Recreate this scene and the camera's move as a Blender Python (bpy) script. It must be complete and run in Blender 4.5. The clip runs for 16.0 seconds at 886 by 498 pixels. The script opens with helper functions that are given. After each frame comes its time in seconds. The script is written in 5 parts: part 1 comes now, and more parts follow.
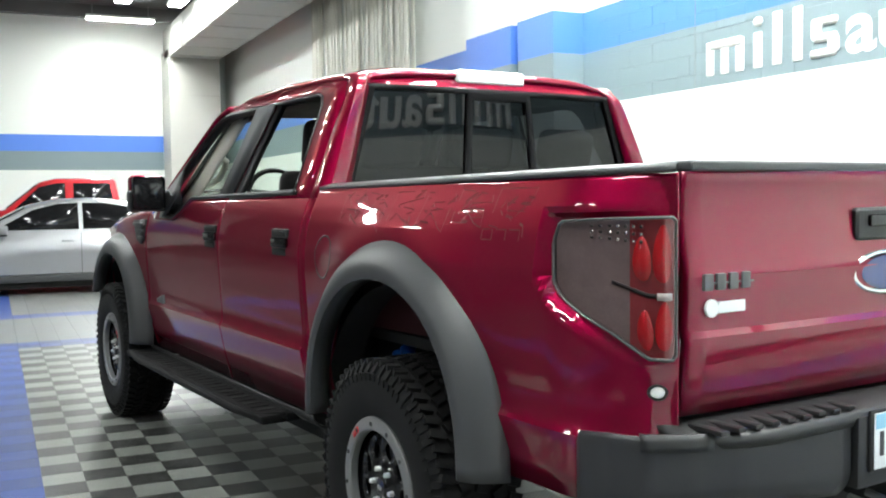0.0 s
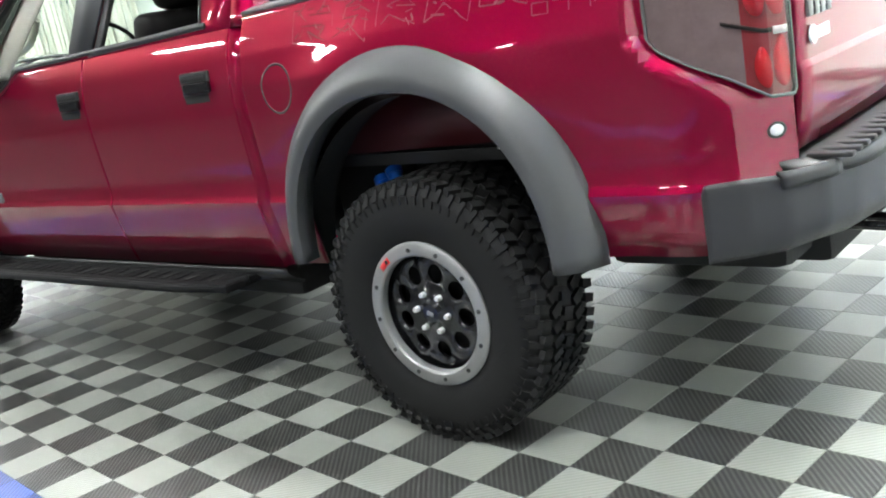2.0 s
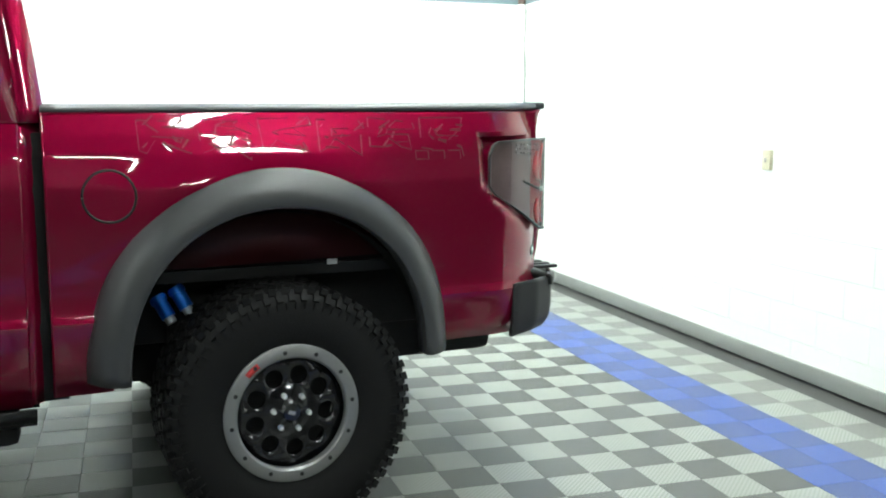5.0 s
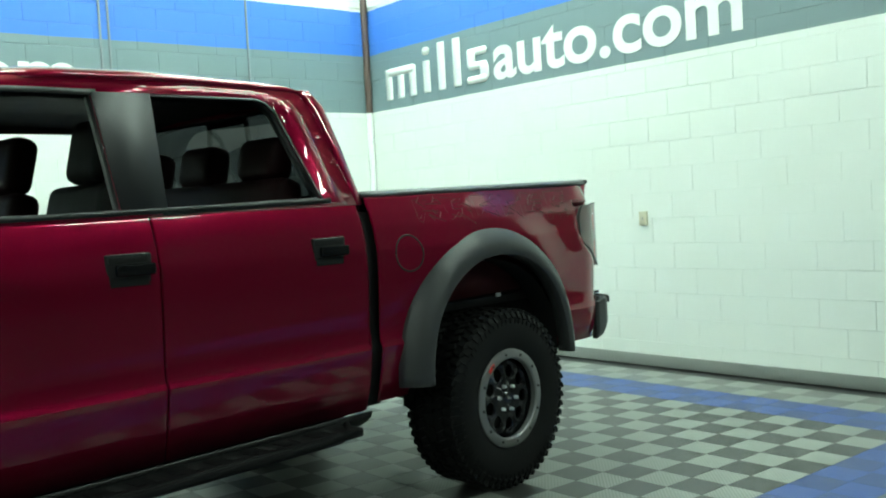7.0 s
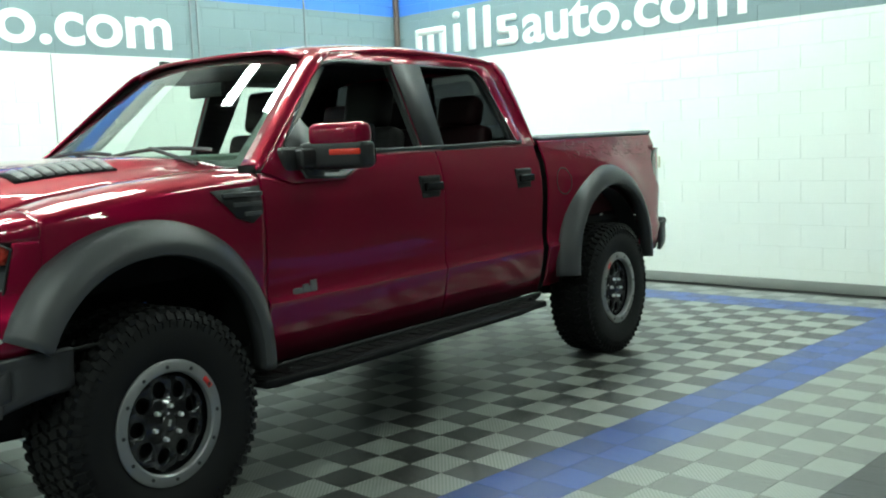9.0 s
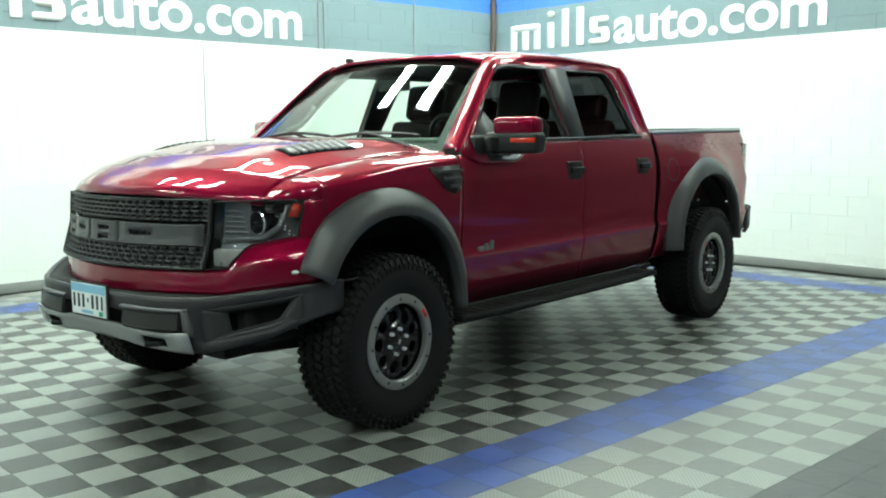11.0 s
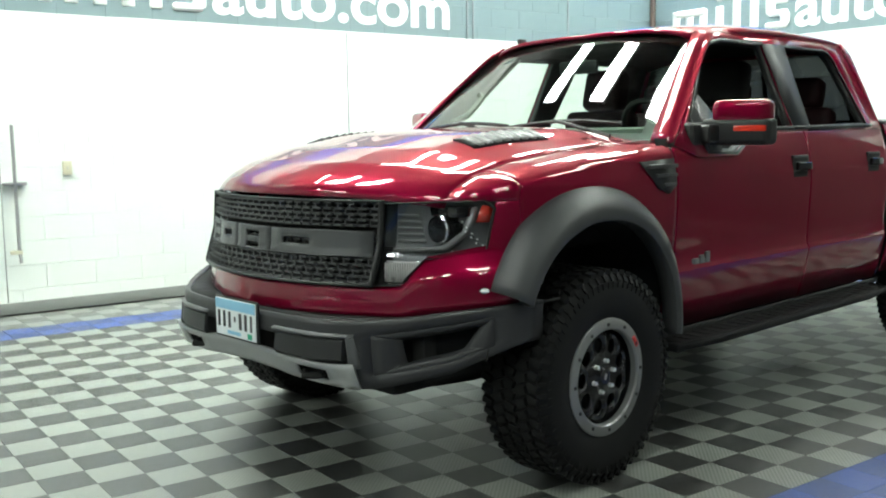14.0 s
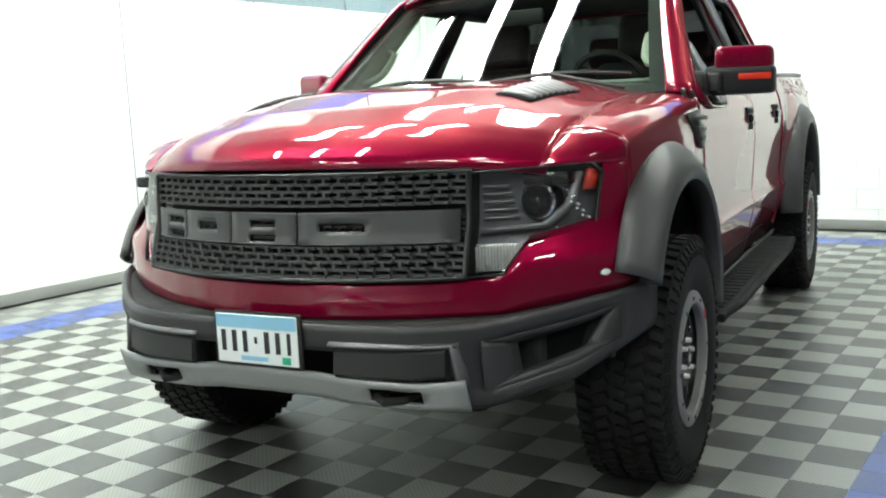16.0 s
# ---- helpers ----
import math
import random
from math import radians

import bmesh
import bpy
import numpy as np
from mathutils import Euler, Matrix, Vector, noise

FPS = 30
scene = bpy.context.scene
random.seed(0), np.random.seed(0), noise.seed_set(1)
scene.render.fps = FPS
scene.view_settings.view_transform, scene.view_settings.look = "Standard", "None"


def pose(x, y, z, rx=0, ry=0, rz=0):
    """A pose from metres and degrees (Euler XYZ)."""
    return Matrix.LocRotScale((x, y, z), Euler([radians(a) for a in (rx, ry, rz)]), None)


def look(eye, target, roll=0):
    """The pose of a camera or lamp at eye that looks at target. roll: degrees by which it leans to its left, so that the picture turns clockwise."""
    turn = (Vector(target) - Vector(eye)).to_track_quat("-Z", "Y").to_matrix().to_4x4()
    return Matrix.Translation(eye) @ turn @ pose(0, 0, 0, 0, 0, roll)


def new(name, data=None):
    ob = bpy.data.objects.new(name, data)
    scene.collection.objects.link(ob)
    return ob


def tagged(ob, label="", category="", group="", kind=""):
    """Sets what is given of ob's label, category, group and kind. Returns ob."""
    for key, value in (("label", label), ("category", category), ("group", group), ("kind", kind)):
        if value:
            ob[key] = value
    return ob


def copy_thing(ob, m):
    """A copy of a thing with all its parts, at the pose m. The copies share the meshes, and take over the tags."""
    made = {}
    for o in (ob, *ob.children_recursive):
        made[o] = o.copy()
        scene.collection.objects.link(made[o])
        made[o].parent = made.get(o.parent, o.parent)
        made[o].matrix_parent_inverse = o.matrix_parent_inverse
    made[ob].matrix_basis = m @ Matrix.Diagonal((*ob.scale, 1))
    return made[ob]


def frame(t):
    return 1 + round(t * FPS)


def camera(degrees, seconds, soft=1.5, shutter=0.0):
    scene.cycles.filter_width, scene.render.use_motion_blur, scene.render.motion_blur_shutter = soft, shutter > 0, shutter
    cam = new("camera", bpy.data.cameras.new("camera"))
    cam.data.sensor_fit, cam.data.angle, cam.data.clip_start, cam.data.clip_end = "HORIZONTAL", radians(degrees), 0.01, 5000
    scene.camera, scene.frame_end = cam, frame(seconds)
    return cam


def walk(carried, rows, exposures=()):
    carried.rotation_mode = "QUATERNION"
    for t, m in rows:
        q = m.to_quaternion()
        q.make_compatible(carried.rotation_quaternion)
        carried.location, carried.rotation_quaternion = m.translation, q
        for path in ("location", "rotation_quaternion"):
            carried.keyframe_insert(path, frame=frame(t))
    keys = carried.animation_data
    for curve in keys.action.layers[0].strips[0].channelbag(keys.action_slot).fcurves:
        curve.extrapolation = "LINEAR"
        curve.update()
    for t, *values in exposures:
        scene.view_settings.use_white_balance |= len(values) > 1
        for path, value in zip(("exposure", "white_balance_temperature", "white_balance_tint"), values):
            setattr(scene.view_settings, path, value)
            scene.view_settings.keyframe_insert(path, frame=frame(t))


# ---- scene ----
cam = camera(49.6, 16.0, soft=2.0)
PATH = [
    (0, (-3.136, 2.227, 1.415), (-1.329, 1.378, 1.305), -0.7),
    (0.5, (-3.076, 2.171, 1.419), (-1.262, 1.347, 1.243), -2.8),
    (1, (-2.952, 2.363, 1.414), (-1.192, 1.459, 1.125), -5.5),
    (1.5, (-2.744, 2.698, 1.378), (-1.124, 1.584, 1.015), -8.3),
    (2, (-2.367, 2.929, 1.369), (-0.918, 1.644, 0.876), -10.8),
    (2.5, (-1.907, 3.309, 1.276), (-0.787, 1.728, 0.792), -10.6),
    (3, (-1.474, 3.441, 1.313), (-0.662, 1.702, 0.762), -11.7),
    (3.5, (-1.031, 3.525, 1.315), (-0.549, 1.659, 0.788), -9.7),
    (4, (-0.619, 3.710, 1.367), (-0.494, 1.774, 0.887), -3.8),
    (4.5, (-0.208, 4.009, 1.452), (-0.477, 2.063, 1.076), -0.6),
    (6.8, (2.749, 4.478, 1.371), (1.508, 2.912, 1.287), -3.0),
    (7, (2.994, 4.494, 1.383), (1.73, 2.946, 1.296), -3.3),
    (7.5, (3.587, 4.646, 1.404), (2.276, 3.139, 1.297), -3.1),
    (8, (4.166, 4.647, 1.421), (2.803, 3.19, 1.274), -2.1),
    (8.5, (4.714, 4.704, 1.458), (3.313, 3.289, 1.263), -0.3),
    (9, (5.238, 4.756, 1.419), (3.821, 3.359, 1.211), -2.4),
    (9.5, (5.749, 4.882, 1.447), (4.318, 3.508, 1.191), -2.3),
    (10, (6.163, 5.029, 1.431), (4.741, 3.65, 1.154), -2.7),
    (10.2, (6.3, 5.058, 1.438), (4.89, 3.667, 1.161), -2.2),
    (12.3, (6.581, 5.108, 1.474), (5.28, 3.601, 1.286), 0.2),
    (12.5, (6.527, 5.066, 1.463), (5.24, 3.546, 1.274), 0.1),
    (13, (6.325, 4.91, 1.485), (5.14, 3.311, 1.289), 1.4),
    (13.5, (6.21, 4.614, 1.46), (5.113, 2.954, 1.254), 1.7),
    (14, (6.205, 4.206, 1.404), (5.04, 2.597, 1.172), -0.8),
    (14.5, (6.163, 3.717, 1.406), (4.927, 2.173, 1.111), -3.9),
    (15, (6.204, 3.227, 1.36), (4.874, 1.758, 1.084), -4.4),
    (15.5, (6.371, 2.859, 1.366), (4.868, 1.574, 1.068), -4.0),
    (16, (6.67, 2.681, 1.352), (5.036, 1.566, 1.061), -2.7),
]
walk(cam, [(t, look(eye, target, roll)) for t, eye, target, roll in PATH],
     [(0, 0.22, 6250, 10), (0.5, 0.4, 6250, 10), (1, 0.6, 6250, 10), (1.5, 0.9, 6250, 11), (2, 1.15, 6250, 12), (2.5, 1.3, 6250, 12), (3, 1.15, 6300, 12), (3.5, 0.85, 6300, 12), (4, 0.5, 6250, 10), (4.5, 0.3, 6250, 8), (7, -0.72, 6050, -18), (8, -0.62, 6050, -13), (9, -0.4, 6050, -10), (10, -0.15, 6100, -8), (12.5, -0.3, 6250, -6), (14, -0.15, 6350, 0), (15, 0.0, 6400, 3), (16, 0.1, 6400, 5)])

# ---- world and lamps ----
world = bpy.data.worlds.new("world")
scene.world = world
world.use_nodes = True
world.node_tree.nodes["Background"].inputs[0].default_value = (0.8, 0.9, 0.85, 1)
world.node_tree.nodes["Background"].inputs[1].default_value = 0.01
LAMP_POWER = 98.0


# ---- materials ----
def nodes_of(name):
    m = bpy.data.materials.new(name)
    m.use_nodes = True
    return m, m.node_tree.nodes, m.node_tree.links, m.node_tree.nodes["Principled BSDF"]


def mat(name, color, rough=0.5, metal=0.0, vary=0.12, scale=6.0, bump=0.0, fine=120.0, coat=0.0, spec=0.5, tint=None):
    """A surface with colour and gloss variation at two scales and a fine relief."""
    m, n, l, b = nodes_of(name)
    geo = n.new("ShaderNodeTexCoord")
    big, small = n.new("ShaderNodeTexNoise"), n.new("ShaderNodeTexNoise")
    big.inputs["Scale"].default_value, small.inputs["Scale"].default_value = scale, fine
    big.inputs["Detail"].default_value = 6
    for t in (big, small):
        l.new(geo.outputs["Object"], t.inputs["Vector"])
    mix = n.new("ShaderNodeMix")
    mix.data_type = "RGBA"
    lo = tuple(max(0.0, c * (1 - vary)) for c in color) + (1,)
    hi = tuple(min(1.0, c * (1 + vary)) for c in color) + (1,)
    mix.inputs["A"].default_value, mix.inputs["B"].default_value = lo, hi
    avg = n.new("ShaderNodeMath")
    avg.operation = "MULTIPLY_ADD"
    avg.inputs[1].default_value, avg.inputs[2].default_value = 0.35, 0.0
    l.new(small.outputs["Fac"], avg.inputs[0])
    add = n.new("ShaderNodeMath")
    add.operation = "MULTIPLY_ADD"
    add.inputs[1].default_value = 0.65
    l.new(big.outputs["Fac"], add.inputs[0])
    l.new(avg.outputs[0], add.inputs[2])
    l.new(add.outputs[0], mix.inputs["Factor"])
    l.new(mix.outputs["Result"], b.inputs["Base Color"])
    r = n.new("ShaderNodeMapRange")
    r.inputs["To Min"].default_value, r.inputs["To Max"].default_value = max(0.0, rough * 0.85), min(1.0, rough * 1.15)
    l.new(big.outputs["Fac"], r.inputs["Value"])
    l.new(r.outputs[0], b.inputs["Roughness"])
    b.inputs["Metallic"].default_value = metal
    b.inputs["Specular IOR Level"].default_value = spec
    if tint:
        b.inputs["Specular Tint"].default_value = (*tint, 1)
    if coat:
        b.inputs["Coat Weight"].default_value, b.inputs["Coat Roughness"].default_value = coat, 0.03
    if bump:
        bp = n.new("ShaderNodeBump")
        bp.inputs["Strength"].default_value, bp.inputs["Distance"].default_value = bump, 0.002
        l.new(small.outputs["Fac"], bp.inputs["Height"])
        l.new(bp.outputs[0], b.inputs["Normal"])
    return m


def glass(name, tint, ior=1.5):
    m, n, l, b = nodes_of(name)
    n.remove(b)
    tr, gl, mx, lw = n.new("ShaderNodeBsdfTransparent"), n.new("ShaderNodeBsdfGlossy"), n.new("ShaderNodeMixShader"), n.new("ShaderNodeLayerWeight")
    tr.inputs[0].default_value = (*tint, 1)
    gl.inputs["Roughness"].default_value = 0.01
    f0 = ((ior - 1) / (ior + 1)) ** 2
    pw, ma = n.new("ShaderNodeMath"), n.new("ShaderNodeMath")
    pw.operation, ma.operation = "POWER", "MULTIPLY_ADD"
    lw.inputs["Blend"].default_value, pw.inputs[1].default_value = 0.5, 5.0
    ma.inputs[1].default_value, ma.inputs[2].default_value = 1 - 2 * f0, 2 * f0
    l.new(lw.outputs["Facing"], pw.inputs[0])
    l.new(pw.outputs[0], ma.inputs[0])
    l.new(ma.outputs[0], mx.inputs[0])
    l.new(tr.outputs[0], mx.inputs[1])
    l.new(gl.outputs[0], mx.inputs[2])
    l.new(mx.outputs[0], n["Material Output"].inputs[0])
    return m


def glow(name, color, strength):
    m, n, l, b = nodes_of(name)
    b.inputs["Base Color"].default_value = (0.9, 0.9, 0.9, 1)
    b.inputs["Emission Color"].default_value = (*color, 1)
    b.inputs["Emission Strength"].default_value = strength
    return m


def banded(name, low, mid, top):
    """Painted block wall: off-white, with a slate and a blue band between the given heights."""
    m, n, l, b = nodes_of(name)
    geo, sep = n.new("ShaderNodeNewGeometry"), n.new("ShaderNodeSeparateXYZ")
    l.new(geo.outputs["Position"], sep.inputs[0])
    wob = n.new("ShaderNodeTexNoise")
    wob.inputs["Scale"].default_value = 2.2
    l.new(geo.outputs["Position"], wob.inputs["Vector"])
    hz = n.new("ShaderNodeMath")
    hz.operation = "MULTIPLY_ADD"
    hz.inputs[1].default_value = 0.012
    l.new(wob.outputs["Fac"], hz.inputs[0])
    l.new(sep.outputs["Z"], hz.inputs[2])
    last = None
    white, slate, blue = (0.80, 0.83, 0.79, 1), (0.185, 0.245, 0.265, 1), (0.075, 0.20, 0.66, 1)
    stain = n.new("ShaderNodeTexNoise")
    stain.inputs["Scale"].default_value, stain.inputs["Detail"].default_value = 1.3, 8
    l.new(geo.outputs["Position"], stain.inputs["Vector"])
    soft = n.new("ShaderNodeMix")
    soft.data_type = "RGBA"
    soft.inputs["A"].default_value, soft.inputs["B"].default_value = white, (0.72, 0.75, 0.71, 1)
    l.new(stain.outputs["Fac"], soft.inputs["Factor"])
    last = soft.outputs["Result"]
    for h, c in ((low, slate), (mid, blue), (top, white)):
        st = n.new("ShaderNodeMath")
        st.operation = "GREATER_THAN"
        st.inputs[1].default_value = h + 0.006
        l.new(hz.outputs[0], st.inputs[0])
        mx = n.new("ShaderNodeMix")
        mx.data_type = "RGBA"
        mx.inputs["B"].default_value = c
        l.new(st.outputs[0], mx.inputs["Factor"])
        l.new(last, mx.inputs["A"])
        last = mx.outputs["Result"]
    l.new(last, b.inputs["Base Color"])
    b.inputs["Roughness"].default_value = 0.45
    grit = n.new("ShaderNodeTexNoise")
    grit.inputs["Scale"].default_value, grit.inputs["Detail"].default_value = 90, 4
    l.new(geo.outputs["Position"], grit.inputs["Vector"])
    bp = n.new("ShaderNodeBump")
    bp.inputs["Strength"].default_value, bp.inputs["Distance"].default_value = 0.35, 0.003
    l.new(grit.outputs["Fac"], bp.inputs["Height"])
    l.new(bp.outputs[0], b.inputs["Normal"])
    return m


def ribbed(name, color, slope, slot=0.35, wide=0.45):
    """Slotted plastic floor tile: diagonal ribs, the dark of open slots put into colour."""
    m, n, l, b = nodes_of(name)
    geo, sep = n.new("ShaderNodeNewGeometry"), n.new("ShaderNodeSeparateXYZ")
    l.new(geo.outputs["Position"], sep.inputs[0])
    along = n.new("ShaderNodeMath")
    along.operation = "MULTIPLY_ADD"
    along.inputs[1].default_value = slope
    l.new(sep.outputs["Y"], along.inputs[0])
    l.new(sep.outputs["X"], along.inputs[2])
    turns = n.new("ShaderNodeMath")
    turns.operation = "MULTIPLY"
    turns.inputs[1].default_value = 2 * math.pi / 0.0222
    l.new(along.outputs[0], turns.inputs[0])
    most = n.new("ShaderNodeMath")
    most.operation = "SINE"
    l.new(turns.outputs[0], most.inputs[0])
    rise = n.new("ShaderNodeMapRange")
    rise.inputs["From Min"].default_value, rise.inputs["From Max"].default_value = -0.25, wide
    l.new(most.outputs[0], rise.inputs["Value"])
    dirt = n.new("ShaderNodeTexNoise")
    dirt.inputs["Scale"].default_value, dirt.inputs["Detail"].default_value = 1.7, 8
    l.new(geo.outputs["Position"], dirt.inputs["Vector"])
    info = n.new("ShaderNodeObjectInfo")
    tone = n.new("ShaderNodeMath")
    tone.operation = "MULTIPLY_ADD"
    tone.inputs[1].default_value = 0.25
    l.new(info.outputs["Random"], tone.inputs[0])
    l.new(dirt.outputs["Fac"], tone.inputs[2])
    base = n.new("ShaderNodeMix")
    base.data_type = "RGBA"
    base.inputs["A"].default_value = tuple(c * 0.72 for c in color) + (1,)
    base.inputs["B"].default_value = tuple(min(1, c * 1.25) for c in color) + (1,)
    l.new(tone.outputs[0], base.inputs["Factor"])
    dark = n.new("ShaderNodeMix")
    dark.data_type = "RGBA"
    dark.inputs["A"].default_value = tuple(c * slot for c in color) + (1,)
    l.new(rise.outputs[0], dark.inputs["Factor"])
    l.new(base.outputs["Result"], dark.inputs["B"])
    l.new(dark.outputs["Result"], b.inputs["Base Color"])
    rg = n.new("ShaderNodeMapRange")
    rg.inputs["To Min"].default_value, rg.inputs["To Max"].default_value = 0.32, 0.48
    l.new(dirt.outputs["Fac"], rg.inputs["Value"])
    l.new(rg.outputs[0], b.inputs["Roughness"])
    bp = n.new("ShaderNodeBump")
    b.inputs["Specular IOR Level"].default_value = 0.75
    bp.inputs["Strength"].default_value, bp.inputs["Distance"].default_value = 0.25, 0.003
    l.new(rise.outputs[0], bp.inputs["Height"])
    l.new(bp.outputs[0], b.inputs["Normal"])
    return m


PAINT = mat("ruby_paint", (0.19, 0.0010, 0.024), 0.37, 0.5, 0.08, 1.2, 0.0, 900, coat=1.0, spec=0.15, tint=(0.6, 0.004, 0.075))
PAINT.node_tree.nodes["Principled BSDF"].inputs["Coat IOR"].default_value = 1.55
PAINT_BRIGHT = mat("bright_red_paint", (0.42, 0.008, 0.015), 0.3, 0.4, 0.06, 1.0, coat=1.0)
SILVER = mat("silver_paint", (0.33, 0.335, 0.345), 0.3, 0.6, 0.05, 1.0, coat=1.0)
PLASTIC = mat("grey_moulded_plastic", (0.048, 0.049, 0.051), 0.40, 0.0, 0.12, 5, 0.25, 400)
BUMPER = mat("dark_grey_coated_steel", (0.028, 0.028, 0.030), 0.45, 0.0, 0.12, 4, 0.2, 350, spec=0.35)
BLACK = mat("black_plastic", (0.009, 0.009, 0.0095), 0.45, 0.0, 0.2, 6, 0.2, 300)
GLOSSBLACK = mat("gloss_black", (0.008, 0.008, 0.009), 0.12, 0.0, 0.2, 6)
# Darker than the ruby body paint, for the rear inner wing.
INNERRED = mat("dark_inner_wing_red", (0.045, 0.003, 0.005), 0.5, 0.0, 0.25, 5, 0.2, 120)
MATTBLACK = mat("matt_black_coating", (0.006, 0.006, 0.0065), 0.65, 0.0, 0.25, 7, 0.4, 250, spec=0.12)
TRIM = mat("matt_dark_trim", (0.026, 0.0265, 0.028), 0.58, 0.0, 0.12, 5, 0.25, 400, spec=0.35)
UNDER = mat("dark_underbody", (0.006, 0.006, 0.006), 0.85, 0.0, 0.4, 8, 0.5, 90)
RUBBER = mat("tyre_rubber", (0.0065, 0.0065, 0.0066), 0.68, 0.0, 0.3, 7, 0.4, 160, spec=0.22)
ALLOY = mat("machined_grey_ring", (0.25, 0.25, 0.25), 0.38, 0.55, 0.15, 20, 0.15, 300)
BUMPER_EDGE = mat("grey_bumper_edge", (0.11, 0.111, 0.114), 0.42, 0.3, 0.12, 8, 0.15, 300)
SKID = mat("brushed_silver_skid", (0.30, 0.305, 0.31), 0.38, 0.5, 0.12, 10, 0.1, 300)
CHROME = mat("chrome", (0.75, 0.76, 0.78), 0.08, 1.0, 0.04, 10)
GLASS_CLEAR = glass("clear_glass", (0.68, 0.77, 0.71))
GLASS_TINT = glass("tinted_glass", (0.45, 0.50, 0.48))
GLASS_DARK = glass("dark_rear_glass", (0.02, 0.022, 0.024), 1.3)
LENS = glass("lamp_lens", (0.85, 0.86, 0.88), 1.45)
LENS_SMOKE = glass("smoked_lens", (0.72, 0.66, 0.66), 1.45)
REDLAMP = mat("red_lamp", (0.62, 0.012, 0.022), 0.15, 0.0, 0.2, 25, coat=0.6)
TAILGREY = mat("smoky_lamp_housing", (0.27, 0.225, 0.225), 0.25, 0.2, 0.35, 18)
TAILRED = mat("dark_red_lamp_housing", (0.30, 0.045, 0.055), 0.25, 0.1, 0.35, 18)
AMBER = mat("amber_lens", (0.62, 0.035, 0.018), 0.2, 0.0, 0.15, 30, coat=0.5)
AMBER_DIM = mat("pale_amber_lens", (0.55, 0.46, 0.40), 0.25, 0.0, 0.3, 30)
REFLECTOR = mat("lamp_reflector", (0.74, 0.73, 0.70), 0.28, 0.35, 0.3, 25)
WHITELENS = mat("white_lens", (0.85, 0.86, 0.85), 0.2, 0.0, 0.08, 30, coat=0.6)
LEATHER = mat("dark_leather", (0.008, 0.007, 0.007), 0.6, 0.0, 0.25, 9, 0.3, 250, spec=0.18)
MAROON = mat("maroon_leather", (0.014, 0.003, 0.0042), 0.6, 0.0, 0.25, 9, 0.3, 250, spec=0.18)
BEIGE = mat("pale_grey_trim", (0.50, 0.49, 0.43), 0.7, 0.0, 0.1, 8, 0.2, 250)
DASHTOP = mat("grey_green_dash_top", (0.17, 0.19, 0.165), 0.6, 0.0, 0.12, 8, 0.3, 250)
DASH = mat("charcoal_dash", (0.05, 0.055, 0.05), 0.6, 0.0, 0.15, 8, 0.3, 250)
LAMPHOUSE = mat("dark_silver_lamp_housing", (0.17, 0.173, 0.178), 0.32, 0.4, 0.3, 14)
LAMPRIM = mat("grey_lamp_rim", (0.11, 0.112, 0.112), 0.35, 0.3, 0.15, 14)
NUT = mat("bright_nut", (0.85, 0.85, 0.86), 0.32, 0.6, 0.1, 30)
BLUEPART = mat("blue_anodised", (0.02, 0.16, 0.62), 0.3, 0.6, 0.15, 15)
REDMARK = mat("red_marking", (0.55, 0.02, 0.02), 0.4)
DECAL = mat("faded_grey_decal", (0.19, 0.045, 0.055), 0.4, 0.5, 0.5, 30, coat=0.6)
WHITE = mat("white_sign_paint", (0.82, 0.84, 0.82), 0.5, 0.0, 0.05, 4, 0.1, 150)
PLATEBLUE = mat("pale_blue_plate", (0.25, 0.50, 0.68), 0.35, 0.0, 0.1, 20)
PLATEWHITE = mat("white_plate", (0.80, 0.83, 0.84), 0.35, 0.0, 0.06, 20)
INK = mat("black_ink", (0.02, 0.02, 0.025), 0.5)
GREENMARK = mat("green_sticker", (0.02, 0.35, 0.2), 0.4)
OVALBLUE = mat("dark_blue_enamel", (0.015, 0.03, 0.14), 0.15, 0.0, 0.1, 20, coat=0.5)
WALL = banded("painted_block_wall", 2.46, 3.08, 3.565)
WALL_FAR = banded("painted_far_wall", 2.27, 2.79, 3.25)
# Dark grey for walls out of view, standing in for unlit ones.
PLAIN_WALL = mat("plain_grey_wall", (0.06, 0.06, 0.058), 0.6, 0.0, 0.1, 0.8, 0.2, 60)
BASE = mat("grey_rubber_baseboard", (0.23, 0.24, 0.23), 0.55, 0.0, 0.12, 5, 0.2, 120)
CEIL = mat("grey_steel_deck", (0.08, 0.078, 0.076), 0.6, 0.1, 0.2, 1.5, 0.1, 60)
CONC = mat("dark_concrete", (0.035, 0.035, 0.034), 0.55, 0.0, 0.3, 1.2, 0.3, 60)
DUCT = mat("painted_duct", (0.50, 0.50, 0.46), 0.5, 0.1, 0.08, 1.5, 0.1, 60)
CURTAIN = mat("white_vinyl_curtain", (0.66, 0.66, 0.58), 0.5, 0.0, 0.12, 3, 0.1, 80)
PIPE = mat("brown_conduit", (0.10, 0.07, 0.06), 0.5, 0.1, 0.2, 6)
PIPE_GREY = mat("grey_conduit", (0.22, 0.25, 0.27), 0.5, 0.1, 0.15, 6)
IVORY = mat("ivory_cover", (0.55, 0.52, 0.38), 0.4, 0.0, 0.08, 20)
STEEL = mat("galvanised_steel", (0.35, 0.35, 0.35), 0.4, 0.7, 0.2, 12)
TILE_DARK = ribbed("dark_ribbed_tile", (0.052, 0.052, 0.049), 1.0, 0.22)
TILE_LIGHT = ribbed("light_ribbed_tile", (0.225, 0.235, 0.212), -1.0, 0.8, 0.0)
